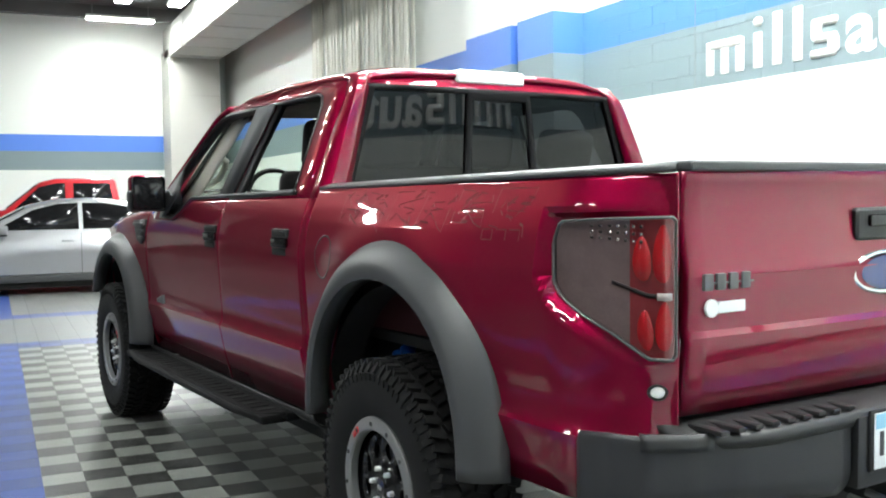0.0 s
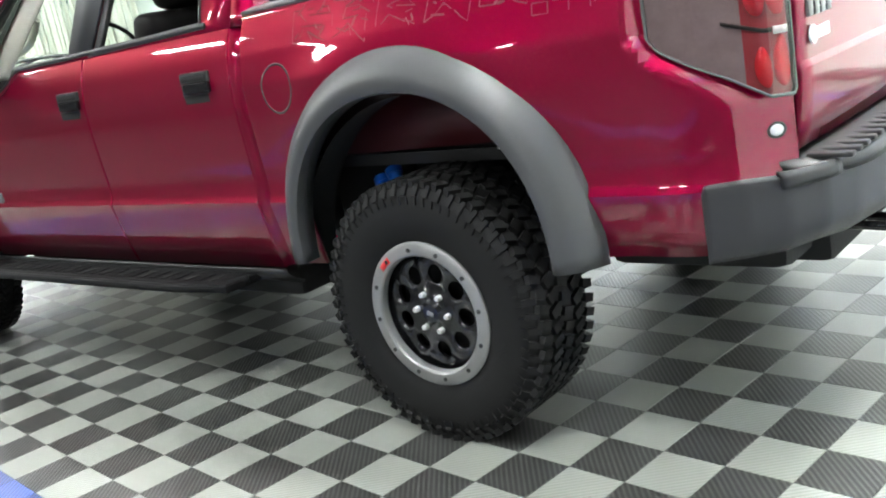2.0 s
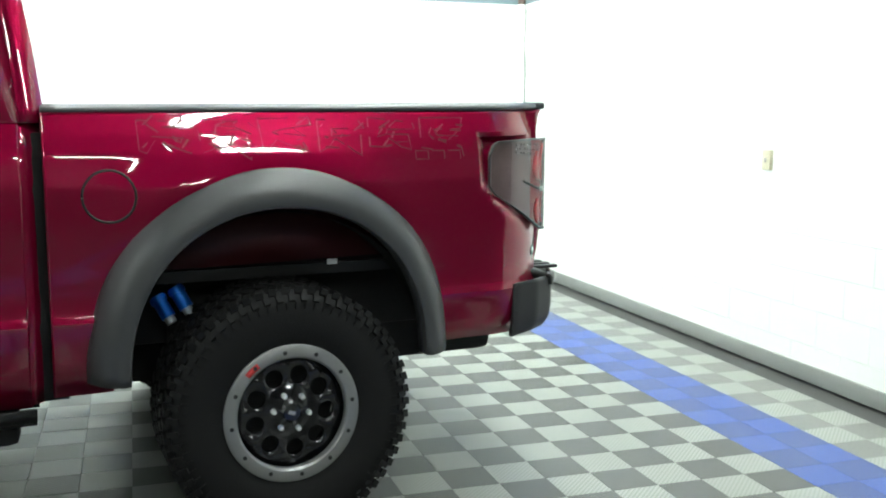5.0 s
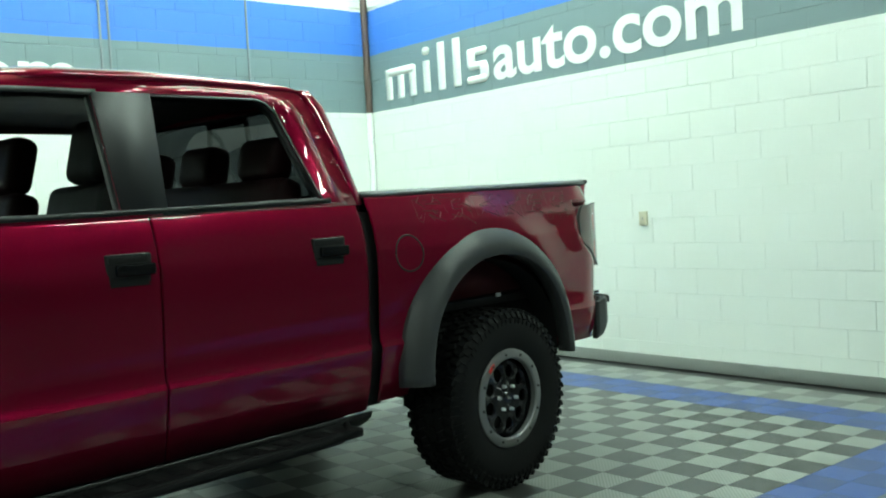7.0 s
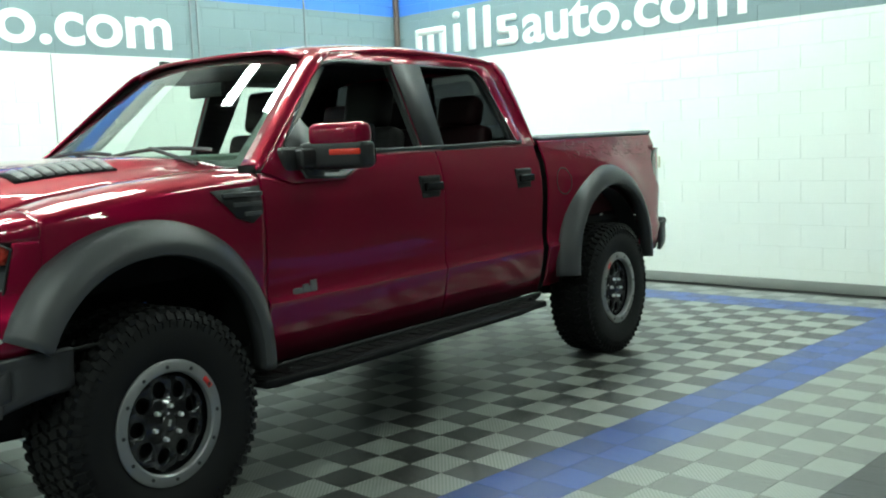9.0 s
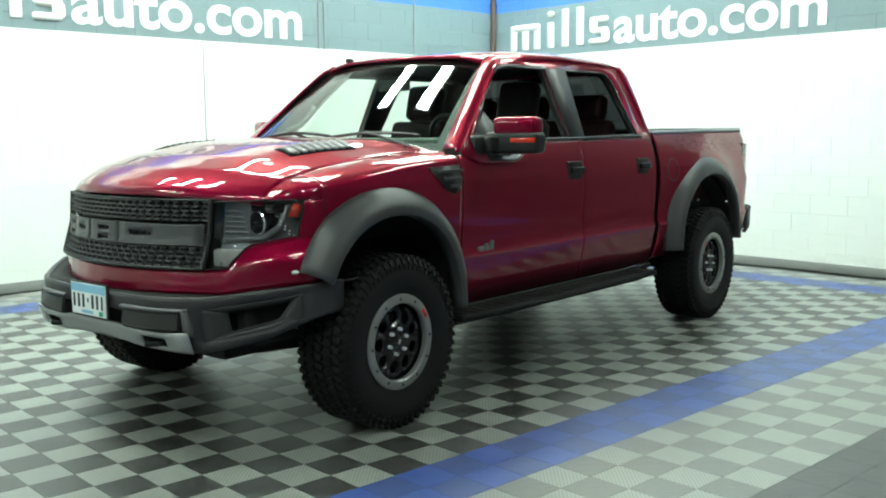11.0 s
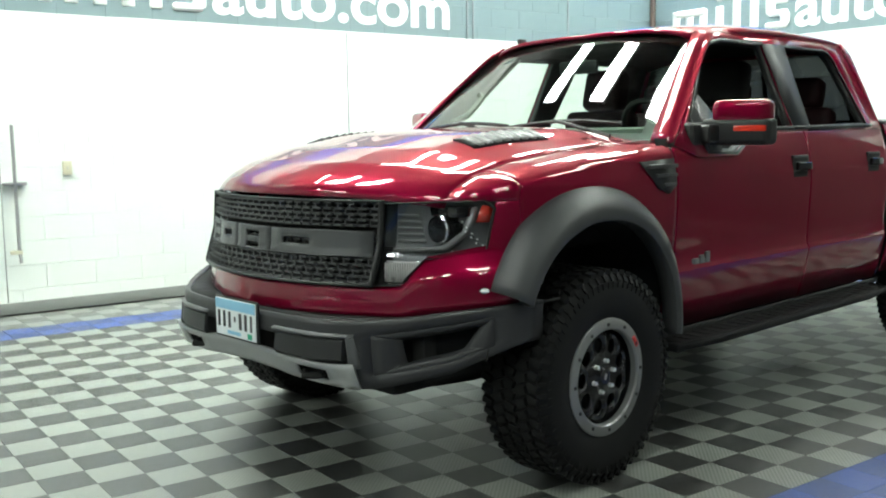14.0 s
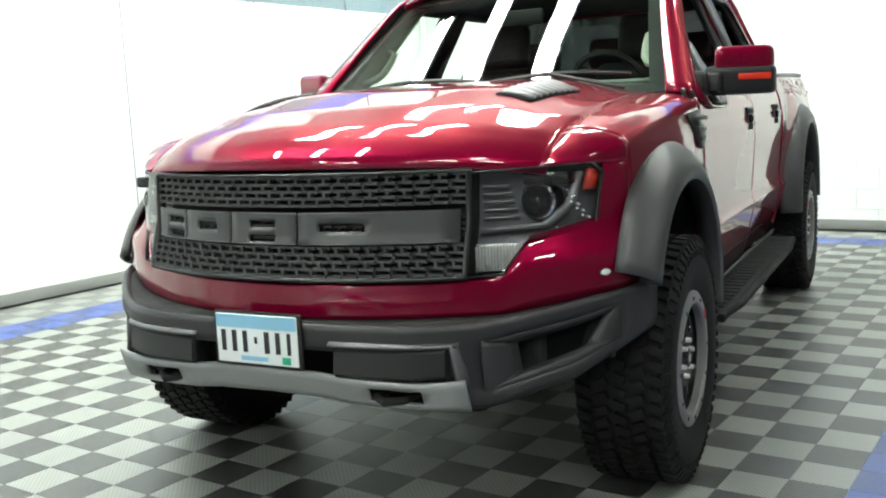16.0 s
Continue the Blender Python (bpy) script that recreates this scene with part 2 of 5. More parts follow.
TILE_MID = ribbed("mid_grey_ribbed_tile", (0.155, 0.16, 0.147), 1.0, 0.42)
TILE_BLUE = ribbed("blue_ribbed_tile", (0.022, 0.065, 0.29), 1.0, 0.55)
TILE_BLUE_DARK = ribbed("deep_blue_ribbed_tile", (0.017, 0.045, 0.19), 1.0, 0.5)
TILE_GREY = ribbed("dark_grey_ribbed_tile", (0.028, 0.0275, 0.025), 1.0, 0.5)
TILE_FAR = ribbed("plain_grey_ribbed_tile", (0.19, 0.195, 0.185), 1.0, 0.55)
TUBE = glow("lamp_diffuser", (0.97, 1.0, 0.94), LAMP_POWER)
LAMP_BODY = mat("lamp_housing", (0.7, 0.7, 0.68), 0.4)


# ---- building helpers ----
def part(name, bm, material, parent=None, label="", sharp=35, solid=0.0, off=0.0):
    """Links a bmesh as one mesh object under its thing."""
    me = bpy.data.meshes.new(name)
    bm.to_mesh(me)
    bm.free()
    me.materials.append(material)
    me.shade_smooth()
    me.set_sharp_from_angle(angle=radians(sharp))
    ob = new(name, me)
    if parent is not None:
        ob.parent = parent
    if label:
        ob["label"] = label
    if solid:
        md = ob.modifiers.new("thickness", "SOLIDIFY")
        md.thickness, md.offset = solid, off
    return ob


def thing(name, m, label, category, group=""):
    ob = new(name)
    ob.matrix_world = m
    ob.empty_display_size = 0.2
    return tagged(ob, label, category, group)


def box(bm, x0, x1, y0, y1, z0, z1, bev=0.0, seg=2, m=None):
    t = Matrix.Translation(((x0 + x1) / 2, (y0 + y1) / 2, (z0 + z1) / 2)) @ Matrix.Diagonal((abs(x1 - x0), abs(y1 - y0), abs(z1 - z0), 1))
    g = bmesh.ops.create_cube(bm, size=1, matrix=(m @ t) if m else t)["verts"]
    if bev:
        es = list({e for v in g for e in v.link_edges})
        bmesh.ops.bevel(bm, geom=es, offset=bev, segments=seg, affect="EDGES", profile=0.6)
    return bm


def boxed(*a, **k):
    return box(bmesh.new(), *a, **k)


def cyl(bm, p0, p1, r0, r1=None, seg=16, caps=True):
    p0, p1 = Vector(p0), Vector(p1)
    d = p1 - p0
    m = Matrix.Translation((p0 + p1) / 2) @ d.to_track_quat("Z", "Y").to_matrix().to_4x4()
    bmesh.ops.create_cone(bm, cap_ends=caps, segments=seg, radius1=r0, radius2=r0 if r1 is None else r1, depth=d.length, matrix=m)
    return bm


def patch(fn, us, vs, hole=None, bm=None):
    """A grid surface fn(u, v), with the cells left out where hole(u, v) holds at their middle."""
    bm = bm or bmesh.new()
    g = [[bm.verts.new(fn(u, v)) for v in vs] for u in us]
    for i in range(len(us) - 1):
        for j in range(len(vs) - 1):
            if hole and hole((us[i] + us[i + 1]) / 2, (vs[j] + vs[j + 1]) / 2):
                continue
            try:
                bm.faces.new((g[i][j], g[i + 1][j], g[i + 1][j + 1], g[i][j + 1]))
            except ValueError:
                pass
    loose = [v for v in bm.verts if not v.link_faces]
    bmesh.ops.delete(bm, geom=loose, context="VERTS")
    return bm


def sheet(outline, holes, fn, bm=None):
    """A flat outline with holes, laid into space by fn(a, b)."""
    bm = bm or bmesh.new()
    es = []
    for loop in [outline, *holes]:
        vs = [bm.verts.new(fn(a, b)) for a, b in loop]
        es += [bm.edges.new((vs[i], vs[(i + 1) % len(vs)])) for i in range(len(vs))]
    bmesh.ops.triangle_fill(bm, use_beauty=True, use_dissolve=False, edges=es)
    return bm


def tube(bm, pts, r, seg=10):
    pts = [Vector(p) for p in pts]
    rings = []
    for i, p in enumerate(pts):
        d = (pts[min(i + 1, len(pts) - 1)] - pts[max(i - 1, 0)]).normalized()
        q = d.to_track_quat("Z", "Y").to_matrix()
        rings.append([bm.verts.new(p + q @ Vector((r * math.cos(2 * math.pi * k / seg), r * math.sin(2 * math.pi * k / seg), 0))) for k in range(seg)])
    for a, b in zip(rings, rings[1:]):
        for k in range(seg):
            bm.faces.new((a[k], a[(k + 1) % seg], b[(k + 1) % seg], b[k]))
    bm.faces.new(rings[0][::-1])
    bm.faces.new(rings[-1])
    return bm


def lathe(bm, prof, seg=48):
    """Turns (radius, y) pairs about the y axis."""
    rings = []
    for r, y in prof:
        rings.append([bm.verts.new((r * math.cos(2 * math.pi * k / seg), y, r * math.sin(2 * math.pi * k / seg))) for k in range(seg)])
    for a, b in zip(rings, rings[1:]):
        for k in range(seg):
            bm.faces.new((a[k], a[(k + 1) % seg], b[(k + 1) % seg], b[k]))
    return bm


def lerp(x, table):
    """Smooth-ish reading of a table of (x, value), in rising x."""
    if x <= table[0][0]:
        return table[0][1]
    for (x0, v0), (x1, v1) in zip(table, table[1:]):
        if x <= x1:
            return v0 + (v1 - v0) * (x - x0) / (x1 - x0)
    return table[-1][1]


def span(a, b, n):
    return [a + (b - a) * i / n for i in range(n + 1)]


def ring_pts(cx, cy, r, n):
    return [(cx + r * math.cos(2 * math.pi * k / n), cy + r * math.sin(2 * math.pi * k / n)) for k in range(n)]


def rounded(a0, a1, b0, b1, r, n=4):
    out = []
    for ca, cb, s in ((a1 - r, b1 - r, 0), (a0 + r, b1 - r, 90), (a0 + r, b0 + r, 180), (a1 - r, b0 + r, 270)):
        out += [(ca + r * math.cos(radians(s + 90 * k / n)), cb + r * math.sin(radians(s + 90 * k / n))) for k in range(n + 1)]
    return out


# ---- the room ----
XA, YB, XF, YN, ZC = -3.175, -4.19, 25.6, 13.0, 6.5   # back wall, side wall, far wall, near-side wall, ceiling
YW = 2.02                                             # where the back wall ends
PITCH = 0.198


def structure(name, bm, material, label, parent=None):
    return tagged(part(name, bm, material, parent, sharp=30), label, name.split("_")[0], kind="structure")


structure("ground", boxed(XA - 2.1, XF + 0.3, YB - 0.3, YN + 0.3, -0.2, -0.014), CONC, "dark sealed concrete slab under the showroom")
wall_west = structure("wall_west", boxed(XA - 0.25, XA - 0.012, YB - 0.25, YW, 0, ZC), WALL, "white painted block wall with slate and blue bands")
wall_south = structure("wall_south", boxed(XA - 0.012, XF, YB - 0.25, YB - 0.012, 0, ZC), WALL, "white painted block wall with slate and blue bands")
structure("wall_east", boxed(XF, XF + 0.25, YB - 0.25, YN + 0.25, 0, ZC), WALL_FAR, "far white wall with blue and slate bands")
structure("wall_return", boxed(XA - 1.75, XA - 0.25, YW - 0.25, YW, 0, ZC), PLAIN_WALL, "plain grey wall beside the recess")
structure("wall_northwest", boxed(XA - 2.0, XA - 1.75, YW - 0.25, YN + 0.25, 0, ZC), PLAIN_WALL, "plain grey wall closing the showroom")
structure("wall_north", boxed(XA - 1.75, XF, YN, YN + 0.25, 0, ZC), PLAIN_WALL, "plain grey wall closing the showroom")
bm = bmesh.new()
ribs = []
x = XA - 2.0
while x < XF + 0.3:
    ribs += [(x, 0), (x + 0.09, 0), (x + 0.12, 0.07), (x + 0.21, 0.07)]
    x += 0.24
patch(lambda u, v: (ribs[int(u)][0], v, ZC + ribs[int(u)][1]), list(range(len(ribs))), [YB - 0.25, YN + 0.25], bm=bm)
for k in range(8):
    box(bm, XA + 1.6 + 3.6 * k, XA + 1.75 + 3.6 * k, YB, YN, ZC - 0.32, ZC + 0.02)
tagged(part("ceiling", bm, CEIL, sharp=20), "dark ribbed steel deck ceiling on beams", "ceiling", kind="structure")

# Added unseen dark panels: shade in their colour keeps paint reflections dark.
structure("wall_upper_south", boxed(XA, 6.3, YB - 0.012, YB + 0.02, 4.6, ZC), PLAIN_WALL, "dark panel added over the upper wall to stand in for shade")
structure("wall_upper_west", boxed(XA - 0.012, XA + 0.02, YB + 0.02, YW, 4.6, ZC), PLAIN_WALL, "dark panel added over the upper wall to stand in for shade")
for nm, bmx in (("column_1", boxed(6.55, 7.39, YB - 0.01, YB + 0.41, 0, ZC)), ("column_2", boxed(7.60, 8.86, YB - 0.01, YB + 0.39, 0, ZC))):
    structure(nm, bmx, WALL, "square painted column with slate and blue bands")
tagged(part("baseboard_west", boxed(XA - 0.012, XA + 0.012, YB + 0.02, YW, 0, 0.095, 0.003), BASE), "grey rubber baseboard along the block wall", "baseboard", kind="structure")
tagged(part("baseboard_south", boxed(XA + 0.012, 6.34, YB - 0.012, YB + 0.012, 0, 0.095, 0.003), BASE), "grey rubber baseboard along the block wall", "baseboard", kind="structure")

# duct along the side wall and down the far wall
duct = thing("air_duct", Matrix.Identity(4), "pale painted square air duct with seams, under the ceiling", "air duct")
part("duct_run", boxed(10.0, 25.2, -3.75, -2.35, 5.35, 6.2, 0.02), DUCT, duct)
part("duct_drop", boxed(24.3, 25.55, -3.75, -2.35, 0, 5.6, 0.02), DUCT, duct)
for k in range(9):
    part("seam", boxed(11 + 1.6 * k, 11.03 + 1.6 * k, -3.765, -2.335, 5.335, 6.21), DUCT, duct)
for z in (1.5, 2.9, 4.3):
    part("seam", boxed(24.285, 25.5, -3.765, -2.335, z, z + 0.03), DUCT, duct)

# hanging strip curtain before the side wall
curtain = thing("strip_curtain", Matrix.Identity(4), "white vinyl strip curtain hanging from a rail", "curtain")
for k in range(42):
    xx = 11.3 + 5.3 * k / 41
    dy = 0.05 * math.sin(k * 2.1) + 0.03 * math.sin(k * 0.7)
    part("strip", boxed(xx - 0.075, xx + 0.06, YB + 0.12 + dy, YB + 0.135 + dy, 0.05, 5.6, 0.003), CURTAIN, curtain)
part("rail", boxed(11.15, 16.8, YB + 0.02, YB + 0.24, 5.6, 5.7, 0.01), STEEL, curtain)

# conduits, covers and a wall hydrant pipe
def wall_pipe(pts, r, material, label, name="conduit"):
    ob = tagged(part(name, tube(bmesh.new(), pts, r), material), label, "conduit")
    return ob


wall_pipe([(XA + 0.035, YB + 0.035, 2.46), (XA + 0.035, YB + 0.035, ZC)], 0.035, PIPE, "brown painted pipe standing in the wall corner")
wall_pipe([(XA + 0.035, YB + 0.035, 0), (XA + 0.035, YB + 0.035, 2.458)], 0.035, WHITE, "white painted lower pipe standing in the wall corner")
for xx in (-0.235, -0.315, -1.72):
    wall_pipe([(xx, YB + 0.008, 2.45), (xx, YB + 0.008, ZC)], 0.011, PIPE_GREY, "thin grey conduit running up the block wall")
wall_pipe([(1.27, YB + 0.001, 0.1), (1.27, YB + 0.001, 2.45)], 0.005, PIPE_GREY, "thin sealed control joint in the block wall", "control_joint")
wall_pipe([(4.54, YB + 0.001, 0.1), (4.54, YB - 0.002, ZC)], 0.004, BASE, "thin sealed control joint in the block wall", "control_joint")
for p, lab in (((XA + 0.01, -0.471, 1.199), "x"), ((4.015, YB + 0.01, 1.189), "y")):
    o = thing("wall_switch", Matrix.Translation(p) @ Matrix.Rotation(0 if lab == "x" else radians(90), 4, "Z"), "small ivory wall switch with a cover plate", "switch", "wall switches")
    part("cover_plate", boxed(-0.02, 0.012, -0.036, 0.036, -0.057, 0.057, 0.004), IVORY, o)
    part("toggle", boxed(0.012, 0.024, -0.006, 0.006, -0.012, 0.014, 0.002), BEIGE, o)
valve = thing("wall_valve", pose(4.44, YB, 0), "steel pipe with a lever valve on the white wall", "pipe")
part("pipe", tube(bmesh.new(), [(0, 0.05, 0.5), (0, 0.05, 1.55)], 0.014), STEEL, valve)
part("bracket", boxed(-0.09, 0.09, 0.0, 0.06, 1.06, 1.085, 0.004), STEEL, valve)
part("lever", boxed(-0.02, 0.07, 0.04, 0.08, 0.5, 0.53, 0.005), IVORY, valve)
part("spout", tube(bmesh.new(), [(0, 0.05, 0.52), (0, 0.09, 0.47), (0, 0.09, 0.43)], 0.012), STEEL, valve)

# ---- ceiling lamps ----
lamp = thing("ceiling_light", pose(0, 0, 0), "long white strip light fixture with a bright diffuser", "ceiling light", "strip lights")
part("housing", boxed(-0.86, 0.86, -0.18, 0.18, 0.03, 0.10, 0.01), LAMP_BODY, lamp)
part("diffuser", boxed(-0.83, 0.83, -0.155, 0.155, 0.0, 0.032, 0.008), TUBE, lamp, "bright frosted diffuser")
for s in (-0.7, 0.7):
    part("hanger", tube(bmesh.new(), [(s, 0, 0.1), (s, 0, 0.5)], 0.006, 6), STEEL, lamp)
LAMP_Z = 6.0
# Lamps off the three rows are unseen; (6.8, 4.2) is added to brighten floor.
spots = [(xx, yy) for yy in (-3.1, -1.9, -0.7) for xx in (-1.9, 1.7, 5.3, 12.5, 16.1, 19.7) if not (yy > -1 and xx == 12.5)] + [(-1.9, 2.35), (-1.9, 4.4), (6.8, 4.2), (9.4, 7.4), (-1.9, 11.0), (1.7, 11.0), (12.5, 5.5), (16.1, 5.5), (19.7, 5.5)]
lamp.matrix_world = pose(*spots[0], LAMP_Z)
for xx, yy in spots[1:]:
    copy_thing(lamp, pose(xx, yy, LAMP_Z))
copy_thing(lamp, pose(23.4, -1.0, LAMP_Z + 0.1, 0, 0, 90))

# ---- the pickup ----
TRUCK = pose(-0.026, 0.004, 0, 0, 0, 7.14) @ Matrix.Diagonal((0.9916, 1, 1.01, 1))
truck = thing("pickup_truck", TRUCK, "ruby red crew cab pickup truck with grey wheel flares", "truck")
AX_R, AX_F, TYRE_R = 0.0, 3.688, 0.432

SIDE = [(0.48, 0.925), (0.53, 0.945), (0.60, 0.966), (0.70, 0.985), (0.765, 0.998), (0.78, 1.0), (0.792, 0.994), (0.81, 0.986), (0.86, 0.985), (0.95, 0.991), (1.10, 1.0), (1.20, 1.0), (1.30, 0.982), (1.36, 0.962), (1.42, 0.935), (1.5, 0.90)]


def side_y(x, z):
    """Half width of the body at a place along it and a height."""
    y = lerp(z, SIDE)
    for c in (AX_R, AX_F):
        y += 0.035 * math.exp(-((x - c) / 0.5) ** 2) * math.exp(-((z - 1.0) / 0.28) ** 2)
    if z > 0.6:
        d = math.hypot((x - AX_R - 0.012) / 0.632, (z - 0.585) / 0.688)
        y += 0.018 * math.exp(-((d - 1.0) / 0.15) ** 2) * min(1.0, max(0.0, (z - 0.95) / 0.25))
    if x < -0.80:
        y = max(0.812, y - 0.19 * ((-0.80 - x) / 0.31) ** 2.2)
    if x > 3.3:
        y -= 0.05 * ((x - 3.3) / 1.0) ** 2
    return y


def arch(x, c, rx, z0, rz, below):
    d = abs(x - c) / rx
    return below if d >= 1 else max(below, z0 + rz * math.sqrt(1 - d * d))


def lamp_inset(x, z):
    """Depth of the recess in the bed side that holds the tail lamp."""
    low = lerp(x, [(-1.067, 0.988), (-1.007, 1.03), (-0.814, 1.15), (-0.79, 1.20)]) - 0.045
    k = min((-0.755 - x) / 0.05, (z - low) / 0.05, (1.365 - z) / 0.03)
    k = min(1.0, max(0.0, k))
    return k * k * (3 - 2 * k) * inset_depth(x)


def inset_depth(x):
    return lerp(x, [(-1.09, 0.0), (-0.98, 0.024), (-0.85, 0.042), (-0.80, 0.045)])


def side_panel(name, x0, x1, zb, zt, s, nx=40, nz=16, label=""):
    def skin(x, v):
        b = zb(x)
        mid = max(0.87, b + 0.02)
        if v > 0.5:
            z = mid + (zt(x) - mid) * (v - 0.5) / 0.5
        elif b > 0.72:
            z = b + (mid - b) * v / 0.5
        else:
            z = lerp(v, [(0, b), (0.15, 0.75), (0.225, 0.765), (0.3, 0.78), (0.36, 0.792), (0.425, 0.81), (0.5, 0.87)])
        e = min(x - x0, x1 - x)
        roll = 0.004 * max(0.0, 1 - e / 0.005) ** 2
        return (x, s * (side_y(x, z) - roll - (lamp_inset(x, z) if x < -0.7 else 0.0)), z)
    ends = [0, 0.002, 0.004, 0.012]
    bm = patch(skin, [x0 + q for q in ends] + span(x0 + 0.012, x1 - 0.012, nx)[1:-1] + [x1 - q for q in ends[::-1]], [0, 0.08, 0.15, 0.225, 0.3, 0.36, 0.425] + span(0.5, 1, nz))
    return part(name, bm, PAINT, truck, label, sharp=25, solid=0.01, off=0.0)


def door_top(x):
    return lerp(x, [(0.8, 1.425), (2.36, 1.405), (2.46, 1.34), (2.56, 1.30), (2.9, 1.30), (3.08, 1.335)])


for s in (1, -1):
    side_panel("bed_side", -1.105, 0.745, lambda x: arch(x, 0.0, 0.56, 0.60, 0.58, lerp(x, [(-0.7, 0.605), (0.6, 0.54)])), lambda x: lerp(x, [(-1.1, 1.452), (0.745, 1.43)]), s, 130, 44, "ruby red bed side panel")
    side_panel("rear_door", 0.815, 1.795, lambda x: 0.515, door_top, s, 30, 18)
    side_panel("front_door", 1.805, 3.075, lambda x: 0.515, door_top, s, 50, 18)
    part("rocker", patch(lambda x, v: (x, s * lerp(v, [(0, 0.88), (0.5, 0.95), (1, 0.962)]), 0.44 + 0.07 * v), span(0.80, 3.2, 12), span(0, 1, 3)), BLACK, truck, solid=0.01)
    # gap lining behind the door seams
    part("seam_lining", patch(lambda x, v: (x, s * (side_y(x, 0.52 + 0.85 * v) - 0.03), 0.52 + 0.85 * v), span(0.70, 3.15, 30), span(0, 1, 10)), UNDER, truck)

    # front wing with a shoulder that rolls over towards the bonnet
    def wing(x, v, s=s):
        zb = arch(x, AX_F, 0.56, 0.56, 0.55, lerp(x, [(3.2, 0.53), (4.1, 0.74)]))
        zt = lerp(x, [(3.05, 1.30), (3.6, 1.26), (4.0, 1.21), (4.3, 1.165)])
        yt, zz = 0.790, lerp(x, [(3.05, 1.358), (3.3, 1.354), (3.65, 1.327), (3.95, 1.287), (4.09, 1.2555)])
        if v <= 0.7:
            z = zb + (zt - zb) * v / 0.7
            return (x, s * side_y(x, z), z)
        a = (v - 0.7) / 0.3 * math.pi / 2
        y0 = side_y(x, zt)
        return (x, s * (yt + (y0 - yt) * math.cos(a)), zt + (zz - zt) * math.sin(a))
    part("front_wing", patch(wing, span(3.085, 4.09, 50), span(0, 0.7, 14)[:-1] + span(0.7, 1, 9)), PAINT, truck, "ruby red front wing", sharp=25, solid=0.008)

    # wheel flares
    for c, rin, rout, z0, hin, hout, a0, a1, nm in ((AX_R + 0.012, 0.515, 0.632, 0.585, 0.545, 0.688, 0, 180, "rear_flare"), (AX_F, 0.49, 0.61, 0.56, 0.50, 0.64, 25, 183, "front_flare")):
        prof = [(0.0, 0.985), (0.12, 1.018), (0.34, 1.062), (0.62, 1.088), (0.86, 1.098), (0.97, 1.092), (1.0, 1.075), (0.97, 1.02)]

        def flare(a, q, c=c, rin=rin, rout=rout, z0=z0, hin=hin, hout=hout, s=s):
            k, y = prof[int(q)]
            ca, sa = math.cos(radians(a)), math.sin(radians(a))
            sq = (abs(ca) ** 2.35 + abs(sa) ** 2.35) ** (-1 / 2.35) if 0 < a < 180 else 1
            rx, rz = rout + (rin - rout) * k, hout + (hin - hout) * k
            return (c + rx * ca * (0.35 + 0.65 * sq), s * y, z0 + rz * sa * (0.65 + 0.35 * sq))
        part(nm, patch(flare, span(a0, a1, 48), list(range(len(prof)))), PLASTIC, truck, "satin grey moulded wheel flare", sharp=50, solid=0.012)
        # wheel well liner
        part("wheel_well", patch(lambda a, y: (c + 0.60 * math.cos(radians(a)), s * y, 0.5 + (hin + 0.06) * math.sin(radians(a))), span(8, 172, 24), [0.855 if c < 1 else 0.50, 0.99]), UNDER, truck)
        part("inner_wing", sheet([(c - 0.56, 0.925), (c + 0.56, 0.905), (c + 0.5, 1.08), (c + 0.25, 1.14), (c, 1.16), (c - 0.25, 1.14), (c - 0.5, 1.08)], [], lambda a, b: (a, s * (0.85 if c < 1 else 0.79), b)), INNERRED if c < 1 else UNDER, truck, solid=0.01)

    # door handles
    for hx in (1.925, 1.02):
        h = part("door_handle", boxed(hx - 0.092, hx + 0.082, s * 0.985, s * 1.005, 1.148, 1.272, 0.008, 3), BLACK, truck, "black plastic door handle")
        part("grip", boxed(hx - 0.10, hx + 0.05, s * 1.002, s * 1.024, 1.195, 1.236, 0.010, 3), GLOSSBLACK, h)
        part("recess", boxed(hx - 0.075, hx + 0.07, s * 1.0, s * 1.0075, 1.160, 1.19, 0.003), UNDER, h)
        part("recess", boxed(hx - 0.075, hx + 0.07, s * 1.0, s * 1.0075, 1.240, 1.262, 0.003), UNDER, h)
    # side vent behind the front arch
    v = part("wing_vent", sheet([(3.10, 1.17), (3.16, 1.135), (3.24, 1.16), (3.36, 1.275), (3.10, 1.285)], [], lambda a, b: (a, s * (side_y(a, b) + 0.010), b)), BLACK, truck, "black louvred side vent", solid=0.012)
    for k in range(3):
        part("slat", boxed(3.105 + 0.004 * k, 3.315 - 0.055 * k, s * (side_y(3.2, 1.22) + 0.004), s * (side_y(3.2, 1.22) + 0.026), 1.246 - 0.04 * k, 1.262 - 0.04 * k, 0.003), PLASTIC, v)
    # small grey badge on the front door
    bd = part("door_badge", boxed(2.78, 2.93, s * 0.987, s * 0.997, 0.795, 0.825, 0.003), LAMPHOUSE, truck, "small grey metal badge")
    for k in range(3):
        part("badge_bar", boxed(2.785 + 0.05 * k, 2.82 + 0.05 * k, s * 0.99, s * 1.001, 0.80, 0.85 - 0.012 * k, 0.003), LAMPHOUSE, bd)

    # running board
    rb = part("running_board", boxed(0.98, 3.22, s * 0.93, s * 1.115, 0.455, 0.492, 0.015, 3), MATTBLACK, truck, "black slotted running board")
    for k in range(26):
        part("slot", boxed(1.10 + 0.078 * k, 1.135 + 0.078 * k, s * 1.0, s * 1.085, 0.489, 0.495, 0.0), MATTBLACK if k % 2 else UNDER, rb)
